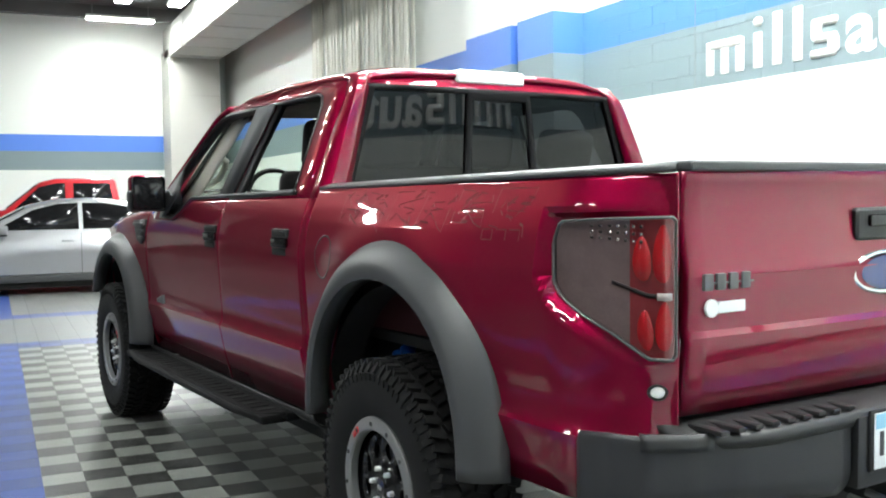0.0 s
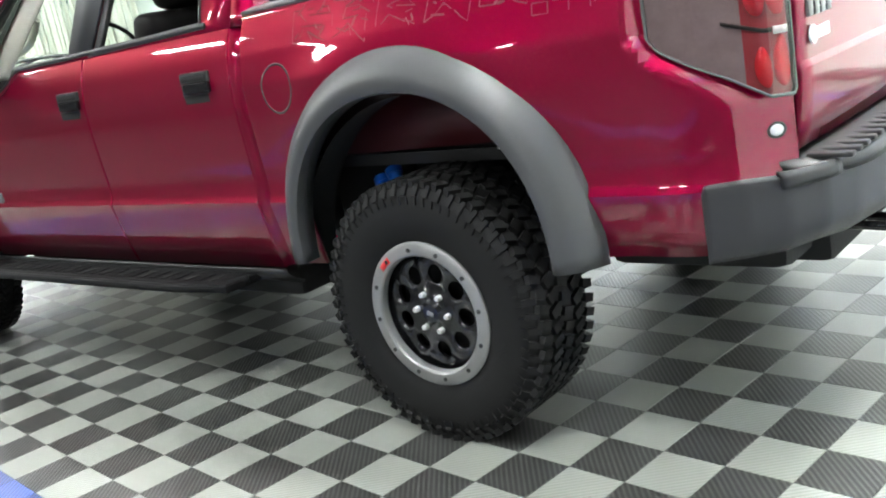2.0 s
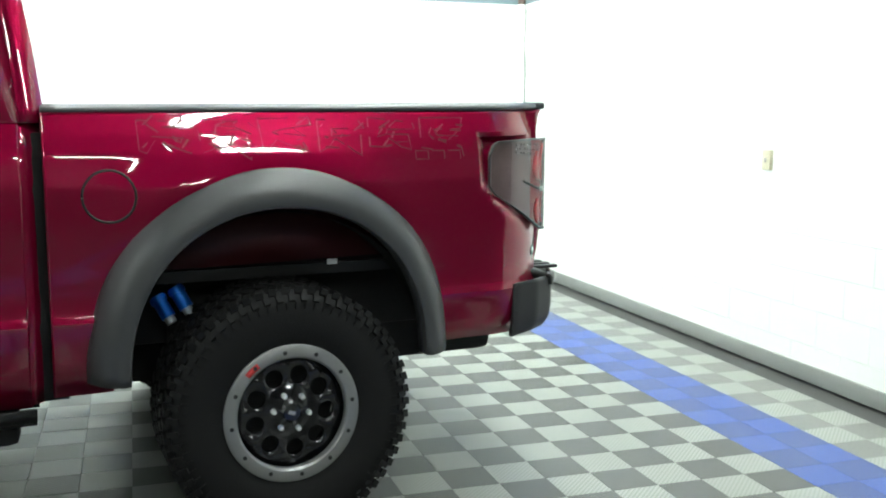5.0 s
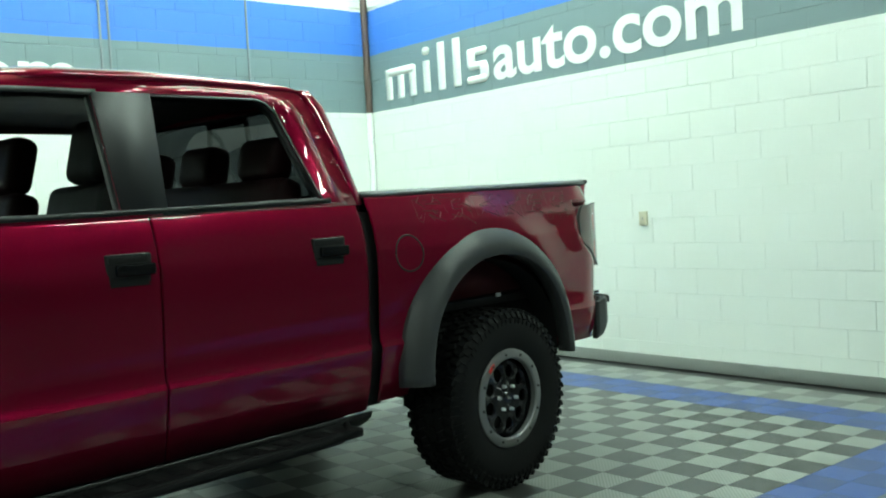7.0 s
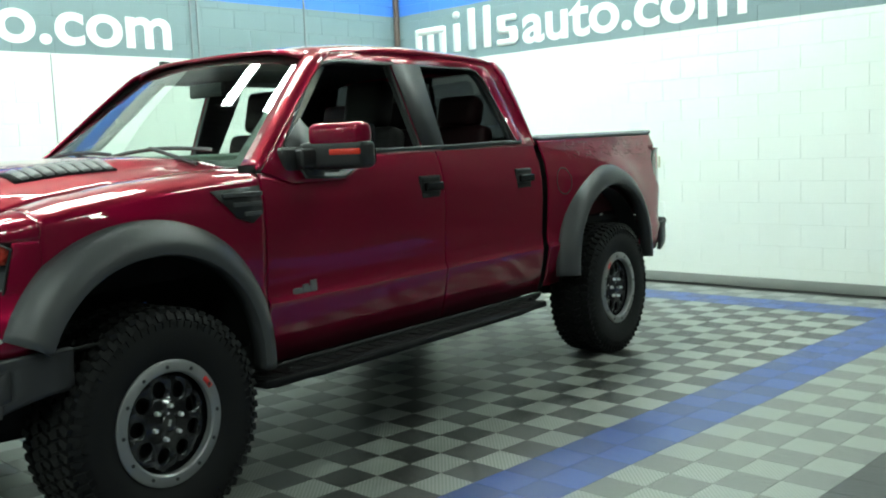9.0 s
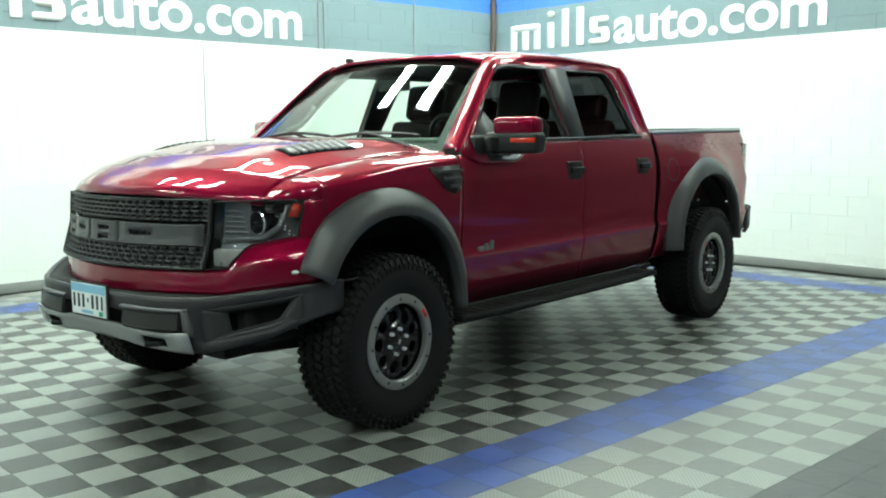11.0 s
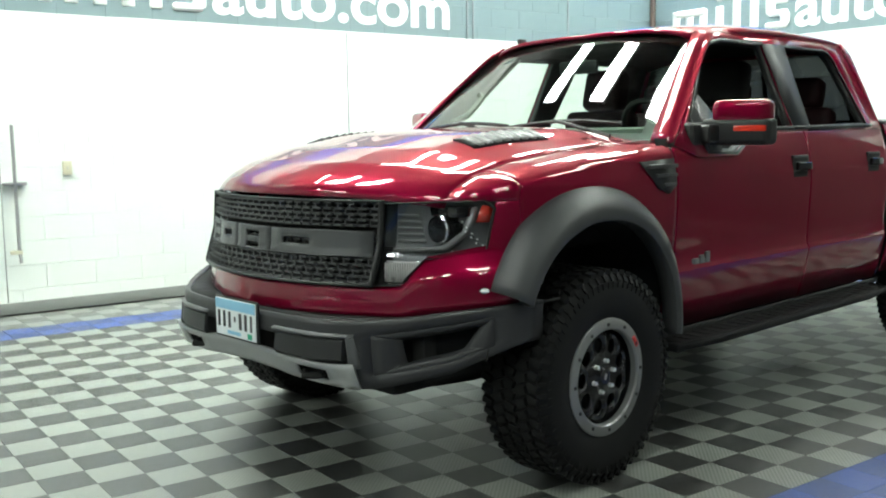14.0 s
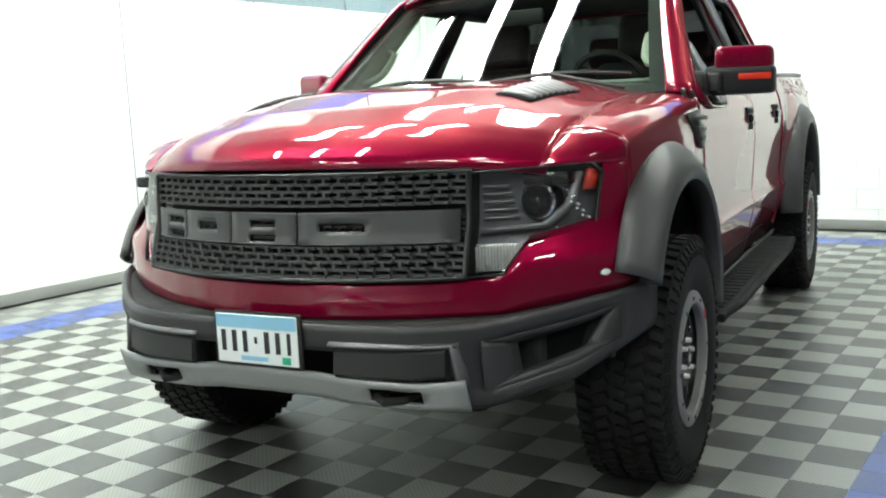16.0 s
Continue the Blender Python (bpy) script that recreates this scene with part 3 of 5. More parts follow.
    part("edge_rail", tube(bmesh.new(), [(0.98, s * 1.0, 0.485), (1.06, s * 1.10, 0.475), (1.3, s * 1.12, 0.47), (2.9, s * 1.12, 0.47), (3.14, s * 1.10, 0.475), (3.22, s * 1.0, 0.485)], 0.018), MATTBLACK, rb)
    for bx in (1.2, 2.1, 3.0):
        part("bracket", boxed(bx - 0.03, bx + 0.03, s * 0.7, s * 0.98, 0.43, 0.46, 0.005), UNDER, rb)

    # mirrors
    sh = Matrix(((1, -0.5 * s, 0, 0.4925), (0, 1, 0, 0), (0, 0, 1, 0), (0, 0, 0, 1)))
    mr = part("wing_mirror", boxed(2.705, 2.80, s * 0.955, s * 1.222, 1.335, 1.458, 0.028, 4, m=sh), BLACK, truck, "black mirror with a red cap")
    part("mirror_cap", boxed(2.71, 2.797, s * 0.992, s * 1.216, 1.43, 1.54, 0.036, 4, m=sh), PAINT, mr, "ruby red mirror cap")
    part("turn_signal", boxed(2.788, 2.806, s * 1.087, s * 1.212, 1.397, 1.424, 0.006, m=sh), AMBER, mr, "amber turn signal")
    part("mirror_glass", boxed(2.698, 2.71, s * 1.0, s * 1.21, 1.345, 1.53, 0.02, m=sh), GLOSSBLACK, mr, "dark mirror glass")
    part("arm", boxed(2.76, 2.93, s * 0.875, s * 0.985, 1.322, 1.44, 0.03, 3), BLACK, mr)
    part("arm_neck", boxed(2.72, 2.86, s * 0.93, s * 1.03, 1.345, 1.43, 0.02, 3), BLACK, mr)

    # side glazing and its frame, on one inclined plane
    def gy(a, b, o=0.0, s=s):
        return (a, s * (0.945 - 0.47 * (b - 1.41) + o), b)
    front_win = [(1.905, 1.412), (1.885, 1.848), (2.30, 1.845), (2.42, 1.825), (2.53, 1.765), (2.86, 1.455), (2.80, 1.315), (2.56, 1.308), (2.47, 1.345), (2.37, 1.412)]
    rear_win = [(0.99, 1.432), (1.075, 1.80), (1.11, 1.84), (1.16, 1.853), (1.647, 1.852), (1.727, 1.416)]
    rim = [(3.06, 1.34), (2.76, 1.58), (2.55, 1.775), (2.46, 1.84), (2.36, 1.885), (2.1, 1.912), (1.6, 1.925), (1.15, 1.92), (0.905, 1.90), (0.865, 1.82), (0.83, 1.64), (0.805, 1.40), (2.36, 1.39), (2.46, 1.325), (2.56, 1.285), (2.9, 1.285)]
    part("cab_frame", sheet(rim, [front_win, rear_win], gy), PAINT, truck, solid=0.006)
    part("door_frame_lining", sheet(rim, [front_win, rear_win], lambda a, b: gy(a, b, -0.03)), BLACK, truck, solid=0.04)
    for nm, loop in (("front_window", front_win), ("rear_window", rear_win)):
        cx, cz = sum(p[0] for p in loop) / len(loop), sum(p[1] for p in loop) / len(loop)
        big = [(cx + (a - cx) * 1.045, cz + (b - cz) * 1.07) for a, b in loop]
        w = part(nm, sheet(big, [loop], lambda a, b: gy(a, b, 0.004)), BLACK, truck, "black window seal", solid=0.008)
    part("pillar_trim", sheet([(1.905, 1.405), (1.727, 1.408), (1.645, 1.862), (1.885, 1.858)], [], lambda a, b: gy(a, b, 0.009)), TRIM, truck, "matt dark grey pillar trim", solid=0.008)
    part("quarter_trim", sheet([(2.86, 1.46), (2.80, 1.31), (2.70, 1.31), (2.62, 1.43), (2.72, 1.57)], [], lambda a, b: gy(a, b, 0.006)), BLACK, truck, solid=0.01)
    part("belt_trim", patch(lambda x, v: (x, s * (0.952 - 0.004 * v), door_top(x) - 0.008 + 0.02 * v), span(0.95, 2.9, 50), [0, 1]), BLACK, truck, solid=0.012)
    # screen pillar and rear corner of the cab
    part("screen_pillar", patch(lambda v, q: Vector((lerp(v, [(0, 3.05), (0.6, 2.62), (0.85, 2.44), (1, 2.34)]), s * lerp(v, [(0, 0.965), (1, 0.735)]), lerp(v, [(0, 1.345), (0.6, 1.70), (0.85, 1.845), (1, 1.895)]))).lerp(
        Vector((lerp(v, [(0, 3.06), (0.6, 2.67), (0.85, 2.49), (1, 2.40)]), s * lerp(v, [(0, 0.852), (1, 0.662)]), lerp(v, [(0, 1.364), (0.6, 1.713), (0.85, 1.862), (1, 1.910)]))), q), span(0, 1, 16), [0, 0.5, 1]), PAINT, truck, solid=0.015)
    part("cab_corner", patch(lambda v, q: Vector((lerp(v, [(0, 0.805), (0.45, 0.83), (0.85, 0.865), (1, 0.905)]), s * lerp(v, [(0, 0.945), (1, 0.715)]), lerp(v, [(0, 1.40), (0.45, 1.64), (0.85, 1.82), (1, 1.90)]))).lerp(
        Vector((lerp(v, [(0, 0.765), (0.85, 0.815), (1, 0.87)]), s * lerp(v, [(0, 0.80), (0.85, 0.67), (1, 0.63)]), lerp(v, [(0, 1.40), (0.85, 1.865), (1, 1.925)]))), q) + Vector((-0.05 * math.sin(math.pi * q), s * 0.03 * math.sin(math.pi * q), 0)), span(0, 1, 14), span(0, 1, 6)), PAINT, truck, solid=0.012)
    part("cab_rear_edge", patch(lambda x, z: (x, s * (side_y(0.82, z) - (0.815 - x) * 0.9), z), [0.745, 0.79, 0.815], span(0.52, 1.41, 10)), PAINT, truck, solid=0.008)

# roof
def roof(u, v):
    x = 0.845 + 1.605 * u
    yy = -1 + 2 * v
    hw = lerp(x, [(0.845, 0.705), (1.3, 0.70), (2.1, 0.705), (2.45, 0.655)])
    z = lerp(x, [(0.845, 1.905), (0.92, 1.935), (1.15, 1.945), (1.6, 1.955), (2.0, 1.945), (2.3, 1.918), (2.45, 1.89)])
    return (x + (0.05 * (1 - yy * yy) if u > 0.98 else 0), hw * yy * (1 + 0.02), z + 0.03 * (1 - yy ** 4) - 0.03 * abs(yy) ** 8)
part("roof", patch(roof, span(0, 1, 30), span(0, 1, 30)), PAINT, truck, "ruby red roof", solid=0.02, off=0)
part("headliner", patch(lambda u, v: (roof(u, v)[0], roof(u, v)[1] * 0.97, roof(u, v)[2] - 0.05), span(0, 1, 8), span(0, 1, 8)), LEATHER, truck)
part("antenna", boxed(2.30, 2.36, -0.60, -0.57, 1.935, 1.965, 0.01), BLACK, truck)

# windscreen, back window
def screen(u, v):
    yy = -1 + 2 * u
    top, low = Vector((2.475 - 0.075 * yy * yy, 0.672 * yy, 1.912 - 0.03 * yy * yy)), Vector((3.155 - 0.105 * yy * yy, 0.855 * yy, 1.372 - 0.006 * yy * yy))
    p = low.lerp(top, v)
    p += Vector((0.008, 0, 0.010)) * math.sin(math.pi * v) * (1 - 0.4 * yy * yy)
    return p
part("windscreen", patch(screen, span(0, 1, 24), span(0, 1, 14)), GLASS_CLEAR, truck, "clear windscreen with dark edges")
part("screen_edge", patch(lambda u, v: Vector(screen(u, v)) + Vector((-0.004, 0, -0.004)), [0, 0.02, 0.04] + span(0.06, 0.94, 16) + [0.96, 0.98, 1], [0, 0.03, 0.06] + span(0.1, 0.9, 8) + [0.93, 0.96, 1], hole=lambda u, v: 0.04 < u < 0.96 and 0.06 < v < 0.93), BLACK, truck)
part("rear_view_mirror", boxed(2.50, 2.53, -0.13, 0.13, 1.72, 1.79, 0.012), BLACK, truck)
for y0, y1, yc in ((-0.62, 0.08, -0.62), (0.02, 0.72, 0.02)):
    w = part("wiper", tube(bmesh.new(), [(3.16 - 0.10 * (t / 0.8) ** 2 + 0.02, t, 1.422 + 0.035 * math.sin((t - y0) / (y1 - y0) * 2.6)) for t in span(y0, y1, 10)], 0.010, 6), BLACK, truck, "black wiper")
    part("wiper_arm", tube(bmesh.new(), [(3.19, y1, 1.385), (3.17, (y0 + y1) / 2, 1.462)], 0.009, 6), BLACK, w)
def back_glass(u, v):
    yy = -1 + 2 * u
    return Vector((0.803 + 0.022 * v - 0.022 * (1 - yy * yy), yy * (0.79 - 0.13 * v), 1.445 + 0.425 * v))
part("back_window", patch(back_glass, span(0, 1, 12), span(0, 1, 6)), GLASS_DARK, truck, "dark tinted sliding back window")
part("back_frame", patch(lambda u, v: Vector(back_glass(u, v)) + Vector((-0.008, 0, 0)), [-0.015, 0.018, 0.2, 0.372, 0.392, 0.613, 0.633, 0.8, 0.982, 1.015], [-0.03, 0.03, 0.5, 0.90, 0.965, 1.02],
     hole=lambda u, v: 0.03 < v < (0.90 if 0.39 < u < 0.615 else 0.965) and (0.018 < u < 0.372 or 0.392 < u < 0.613 or 0.633 < u < 0.982)), MATTBLACK, truck, solid=0.012)
part("cab_back", boxed(0.765, 0.79, -0.90, 0.90, 0.55, 1.435, 0.01), PAINT, truck)
bl = part("high_brake_light", boxed(0.832, 0.912, -0.175, 0.205, 1.905, 1.968, 0.018, 3), WHITELENS, truck, "white lensed high brake light")
part("roof_lip", patch(lambda u, v: (0.818 + 0.055 * v, (-0.66 + 1.32 * u) * (1 - 0.03 * v), 1.868 + 0.045 * v + 0.028 * math.sin(math.pi * u) * v), span(0, 1, 12), span(0, 1, 4)), PAINT, truck, solid=0.01)

# bonnet
def bonnet(u, v):
    y = -0.79 + 1.58 * v
    ay = abs(y)
    nose = lerp(ay, [(0, 4.585), (0.15, 4.577), (0.3, 4.555), (0.45, 4.505), (0.6, 4.44), (0.72, 4.365), (0.79, 4.30)])
    tail = lerp(ay, [(0, 3.19), (0.4, 3.14), (0.8, 3.02)])
    w = u ** 0.85
    x = tail + (nose - tail) * w
    k = (nose - x)
    z = lerp(k, [(0, 1.172), (0.02, 1.202), (0.07, 1.242), (0.16, 1.284), (0.35, 1.330), (0.65, 1.368), (1.0, 1.392), (1.4, 1.40)])
    dome = 1 / (1 + math.exp((ay - 0.60) / 0.028))
    z += 0.036 * dome * min(1, k / 0.75) * min(1, max(0.3, (1.5 - k) / 0.35)) - 0.025 * (ay / 0.79) ** 3 - 0.02 * (ay / 0.79) ** 6
    return (x, y, z)
part("bonnet", patch(bonnet, span(0, 1, 44), span(0, 1, 60)), PAINT, truck, "ruby red bonnet with a raised centre", sharp=30, solid=0.008)
part("cowl", patch(lambda u, v: (3.02 + 0.17 * (1 - (2 * u - 1) ** 2) - 0.03 + 0.06 * v, -0.80 + 1.6 * u, 1.352 + 0.004 * v), span(0, 1, 16), [0, 1]), BLACK, truck, solid=0.01)
def on_bonnet(x, y, lift=0.0):
    """The bonnet's surface over a place in the plan."""
    ay = abs(y)
    nose = lerp(ay, [(0, 4.585), (0.15, 4.577), (0.3, 4.555), (0.45, 4.505), (0.6, 4.44), (0.72, 4.365), (0.79, 4.30)])
    tail = lerp(ay, [(0, 3.19), (0.4, 3.14), (0.8, 3.02)])
    u = max(0.0, (x - tail) / (nose - tail)) ** (1 / 0.85)
    return (x, y, bonnet(u, (y + 0.79) / 1.58)[2] + lift)


for s in (1, -1):
    hv = part("bonnet_vent", patch(lambda u, v: on_bonnet(3.54 + 0.42 * u, s * (0.525 + 0.125 * v - 0.035 * u), 0.004), span(0, 1, 8), span(0, 1, 4)), MATTBLACK, truck, "black louvred bonnet vent", solid=0.012)
    for k in range(8):
        xk = 3.55 + 0.05 * k
        part("louvre", patch(lambda u, v: on_bonnet(xk + 0.038 * u, s * (0.53 + 0.115 * v - 0.035 * k / 8), 0.015 - 0.010 * u), [0, 1], span(0, 1, 4)), PLASTIC, hv, solid=0.006)

# front face
def face_x(y, z):
    ay = abs(y)
    lo = lerp(ay, [(0, 4.645), (0.15, 4.638), (0.3, 4.612), (0.45, 4.562), (0.6, 4.495), (0.75, 4.41), (0.85, 4.345), (0.95, 4.262), (1.0, 4.20), (1.03, 4.13)])
    up = lerp(ay, [(0, 4.60), (0.15, 4.593), (0.3, 4.57), (0.45, 4.52), (0.6, 4.455), (0.75, 4.365), (0.85, 4.28), (0.92, 4.185), (0.95, 4.13), (1.0, 4.03)]) - 0.08 * (z - 0.9)
    k = min(1, max(0, (z - 0.86) / 0.1))
    return lo + (up - lo) * k
ys = span(-1.03, 1.03, 60)
part("lower_fascia", patch(lambda y, v: (face_x(y, 0.73 + (lerp(abs(y), [(0.56, 0.84), (0.70, 0.842), (0.74, 0.94), (0.92, 0.955), (1.03, 0.962)]) - 0.73) * v) - 0.012 * v * v, y, lerp(abs(y), [(0, 0.722), (0.7, 0.728), (1.03, 0.785)]) + (lerp(abs(y), [(0.56, 0.84), (0.70, 0.842), (0.74, 0.94), (0.92, 0.955), (1.03, 0.962)]) - 0.73) * v), ys, span(0, 1, 8)), PAINT, truck, "ruby red lower fascia", sharp=30, solid=0.01)
for s in (1, -1):
    # corner of the wing beside the headlamp
    def yend(z):
        return lerp(z, [(0.94, 0.893), (0.965, 0.907), (1.13, 0.922), (1.16, 0.925)])

    def round_corner(u, z):
        y0, y1 = side_y(4.09, z), yend(z)
        return (4.09 + (face_x(y1, z) + 0.002 - 4.09) * u, s * (y0 + (y1 - y0) * u ** 1.5 + 0.002 * math.sin(math.pi * u)), z)
    part("wing_corner", patch(round_corner, span(0, 1, 10), span(0.80, 1.165, 14)), PAINT, truck, solid=0.004)
    part("lamp_recess", patch(lambda y, z: (face_x(y, z) - 0.085, s * y, z), span(0.55, 0.95, 8), span(0.80, 1.165, 4)), UNDER, truck)

    def brow(u, v, s=s):
        x = 4.088 + 0.222 * u
        q = min(1.0, (x - 4.088) / 0.072)
        ye = side_y(4.09, 1.16) + (0.925 - side_y(4.09, 1.16)) * q ** 1.5 + 0.002 * math.sin(math.pi * q) if q < 1 else lerp(x, [(4.16, 0.925), (4.22, 0.885), (4.31, 0.79)])
        zt = lerp(x, [(4.088, 1.198), (4.16, 1.172), (4.31, 1.158)])
        zz = max(zt + 0.001, on_bonnet(x, 0.785)[2] + 0.002)
        if v <= 0.3:
            return (x, s * ye, 1.152 + (zt - 1.152) * v / 0.3)
        a = (v - 0.3) / 0.7 * math.pi / 2
        return (x, s * (0.788 + (max(ye, 0.79) - 0.788) * math.cos(a)), zt + (zz - zt) * math.sin(a))
    part("brow", patch(brow, span(0, 1, 16), [0, 0.15] + span(0.3, 1, 10)), PAINT, truck, sharp=40, solid=0.006)
    outline = [(0.602, 1.148), (0.78, 1.155), (0.90, 1.157), (0.925, 1.13), (0.91, 0.965), (0.895, 0.95), (0.755, 0.94), (0.715, 0.872), (0.70, 0.845), (0.600, 0.84)]
    hl = part("headlamp", sheet(outline, [[(0.765 + (a - 0.765) * 0.972, 1.0 + (b - 1.0) * 0.965) for a, b in outline]], lambda a, b: (face_x(a, b) + 0.004, s * a, b)), BLACK, truck, "clear headlamp with a dark housing", solid=0.015)
    fine = []
    for (a0, b0), (a1, b1) in zip(outline, outline[1:] + outline[:1]):
        fine += [(a0 + (a1 - a0) * k / 4, b0 + (b1 - b0) * k / 4) for k in range(4)]
    part("lens", sheet(fine, [], lambda a, b: (face_x(a, b) + 0.002, s * a, b)), LENS, hl, "clear lens")
    part("bucket", sheet(fine, [], lambda a, b: (face_x(a, b) - 0.07, s * a, b)), LAMPHOUSE, hl)
    part("bezel", boxed(4.20, 4.30, s * 0.63, s * 0.86, 1.095, 1.135, 0.008), GLOSSBLACK, hl)
    part("projector", cyl(bmesh.new(), (4.20, s * 0.765, 1.05), (4.315, s * 0.765, 1.05), 0.058, 0.05, 24), GLOSSBLACK, hl)
    g = bmesh.new()
    bmesh.ops.create_uvsphere(g, u_segments=20, v_segments=12, radius=0.042, matrix=Matrix.Translation((4.30, s * 0.765, 1.05)))
    part("projector_lens", g, LENS, hl)
    part("projector_ring", lathe(bmesh.new(), [(0.047, 0), (0.056, 0.004), (0.056, 0.012), (0.047, 0.012)], 28), CHROME, hl).matrix_local = Matrix.Translation((4.315, s * 0.765, 1.05)) @ Matrix.Rotation(radians(90), 4, "Z")
    part("light_bar", sheet([(0.62, 0.962), (0.62, 0.976), (0.775, 0.984), (0.835, 1.04), (0.858, 1.13), (0.872, 1.13), (0.855, 1.03), (0.798, 0.970)], [], lambda a, b: (face_x(a, b) - 0.03, s * a, b)), ALLOY, hl, solid=0.014)
    part("indicator", patch(lambda a, v: (face_x(a, 0.9) - 0.03 - 0.012 * (v % 0.5), s * a, 0.850 + (lerp(a, [(0.615, 0.085), (0.69, 0.083), (0.735, 0.082)]) - 0.002) * v + (0 if a < 0.70 else (a - 0.70) * 1.2 * (1 - v))), span(0.615, 0.735, 9), span(0, 1, 6)), REFLECTOR, hl, "clear faceted indicator", sharp=5, solid=0.004)
    for k in range(14):
        a = 0.618 + 0.0082 * k
        part("flute", boxed(face_x(a, 0.9) - 0.026, face_x(a, 0.9) - 0.018, s * (a - 0.0026), s * (a + 0.0026), 0.853 + max(0, a - 0.70) * 1.2, 0.926, 0.002), REFLECTOR, hl)
    for k in range(5):
        part("rib", patch(lambda a, q: (face_x(a, 1.05) - 0.055 + 0.004 * q, s * a, 0.998 + 0.024 * k + 0.009 * q), span(0.618, 0.712 - 0.006 * k, 4), [0, 1]), ALLOY, hl, solid=0.006)
    for k in range(4):
        part("amber_facet", boxed(4.425 - 0.02 * k, 4.432 - 0.02 * k, s * (0.632 + 0.02 * k), s * (0.640 + 0.02 * k), 0.87 + 0.01 * k, 0.90 + 0.008 * k, 0.002), AMBER_DIM, hl)
    part("side_reflector", sheet([(0.876, 1.075), (0.906, 1.075), (0.914, 1.135), (0.888, 1.138)], [], lambda a, b: (face_x(a, b) - 0.012, s * a, b)), AMBER, hl, "red-amber side reflector", solid=0.01)
    # White facets among chrome and grey ones put glints into the lamp by colour.
    for k in range(34):
        a, b = 0.815 + 0.088 * ((k * 0.618) % 1), 0.968 + 0.168 * ((k * 0.377) % 1)
        part("facet", boxed(face_x(a, b) - 0.024, face_x(a, b) - 0.020, s * (a - 0.0035), s * (a + 0.0035), b - 0.0035, b + 0.0035, 0.0015), (WHITELENS, CHROME, ALLOY)[k % 3], hl)
    mk = part("marker_lamp", lathe(bmesh.new(), [(0.0, 0.012), (0.018, 0.01), (0.024, 0.004), (0.026, -0.01)], 20), WHITELENS, truck, "small white oval marker lamp", sharp=60)
    mk.matrix_local = Matrix.Translation((4.256, s * 0.957, 0.832)) @ Matrix.Rotation(s * radians(-40), 4, "Z") @ Matrix.Diagonal((0.72, 0.5, 0.40, 1)) @ (Matrix.Identity(4) if s > 0 else Matrix.Rotation(radians(180), 4, "Z"))
    part("rim", lathe(bmesh.new(), [(0.024, 0.002), (0.027, 0.006), (0.031, 0.004), (0.032, -0.01)], 20), BLACK, mk, "black rim", sharp=60)
    rl = part("rear_marker_lamp", lathe(bmesh.new(), [(0.0, 0.010), (0.016, 0.008), (0.022, 0.003), (0.024, -0.01)], 20), WHITELENS, truck, "small white round marker lamp", sharp=60)
    rl.matrix_local = Matrix.Translation((-1.073, s * 0.850, 0.902)) @ Matrix.Rotation(radians(49 if s > 0 else 131), 4, "Z") @ Matrix.Diagonal((0.85, 0.8, 0.68, 1))
    part("rim", lathe(bmesh.new(), [(0.022, 0.002), (0.025, 0.006), (0.031, 0.004), (0.033, -0.01)], 20), BLACK, rl, "black rim", sharp=60)

# grille
gr = part("grille", patch(lambda y, z: (face_x(y, z) + 0.012, y, z), [-0.61, -0.595] + span(-0.5, 0.5, 10) + [0.595, 0.61], [0.838, 0.850, 1.0, 1.15, 1.16], hole=lambda y, z: abs(y) < 0.595 and 0.850 < z < 1.15), BLACK, truck, "black grille with a grey block bar", solid=0.03)
part("backing", patch(lambda y, z: (face_x(y, z) - 0.06, y, z), span(-0.60, 0.60, 10), [0.84, 1.15]), UNDER, gr)
def mesh_rows(z0, rows, n, dz):
    bm = bmesh.new()
    for r in range(rows + 1):
        z = z0 + r * dz
        for k in range(n):
            y0, y1 = -0.595 + 1.19 * k / n, -0.595 + 1.19 * (k + 1) / n
            xx = face_x((y0 + y1) / 2, z)
            box(bm, xx - 0.02, xx + 0.008, y0 - 0.003, y1 + 0.003, z - 0.0042, z + 0.0042)
            if r < rows:
                yv = y0 + (0.5 if r % 2 else 0.0) * (y1 - y0)
                box(bm, xx - 0.018, xx + 0.006, yv - 0.0052, yv + 0.0052, z, z + dz)
    return bm
part("upper_mesh", mesh_rows(1.062, 4, 24, 0.021), PLASTIC, gr, "grey slotted mesh")
part("lower_mesh", mesh_rows(0.854, 4, 24, 0.0205), PLASTIC, gr, "grey slotted mesh")
part("middle_mesh", mesh_rows(0.965, 3, 24, 0.0175), BLACK, gr)
for y0, y1, slots in ((-0.585, -0.405, [(-0.52, -0.415, 0.998, 1.020), (-0.52, -0.415, 0.952, 0.975)]), (-0.395, -0.175, [(-0.335, -0.235, 0.985, 1.010)]), (-0.165, 0.085, [(-0.095, 0.01, 0.998, 1.020), (-0.095, 0.01, 0.955, 0.975)]), (0.095, 0.585, [(0.165, 0.315, 0.985, 1.010)])):
    def slot(y, z):
        return any(a0 < y < a1 and b0 < z < b1 for a0, a1, b0, b1 in slots)
    gys = sorted(set(span(y0, y1, 8) + [q for t4 in slots for q in t4[:2]]))
    gzs = sorted(set([0.945, 0.948, 0.97, 1.03, 1.041, 1.044] + [q for t4 in slots for q in t4[2:]]))
    part("grille_block", patch(lambda y, z: (face_x(y, z) + 0.026 - (0.003 if z < 0.947 or z > 1.042 else 0), y, z), gys, gzs, hole=slot), PLASTIC, gr, "satin grey plain block", sharp=30, solid=0.02, off=-1)

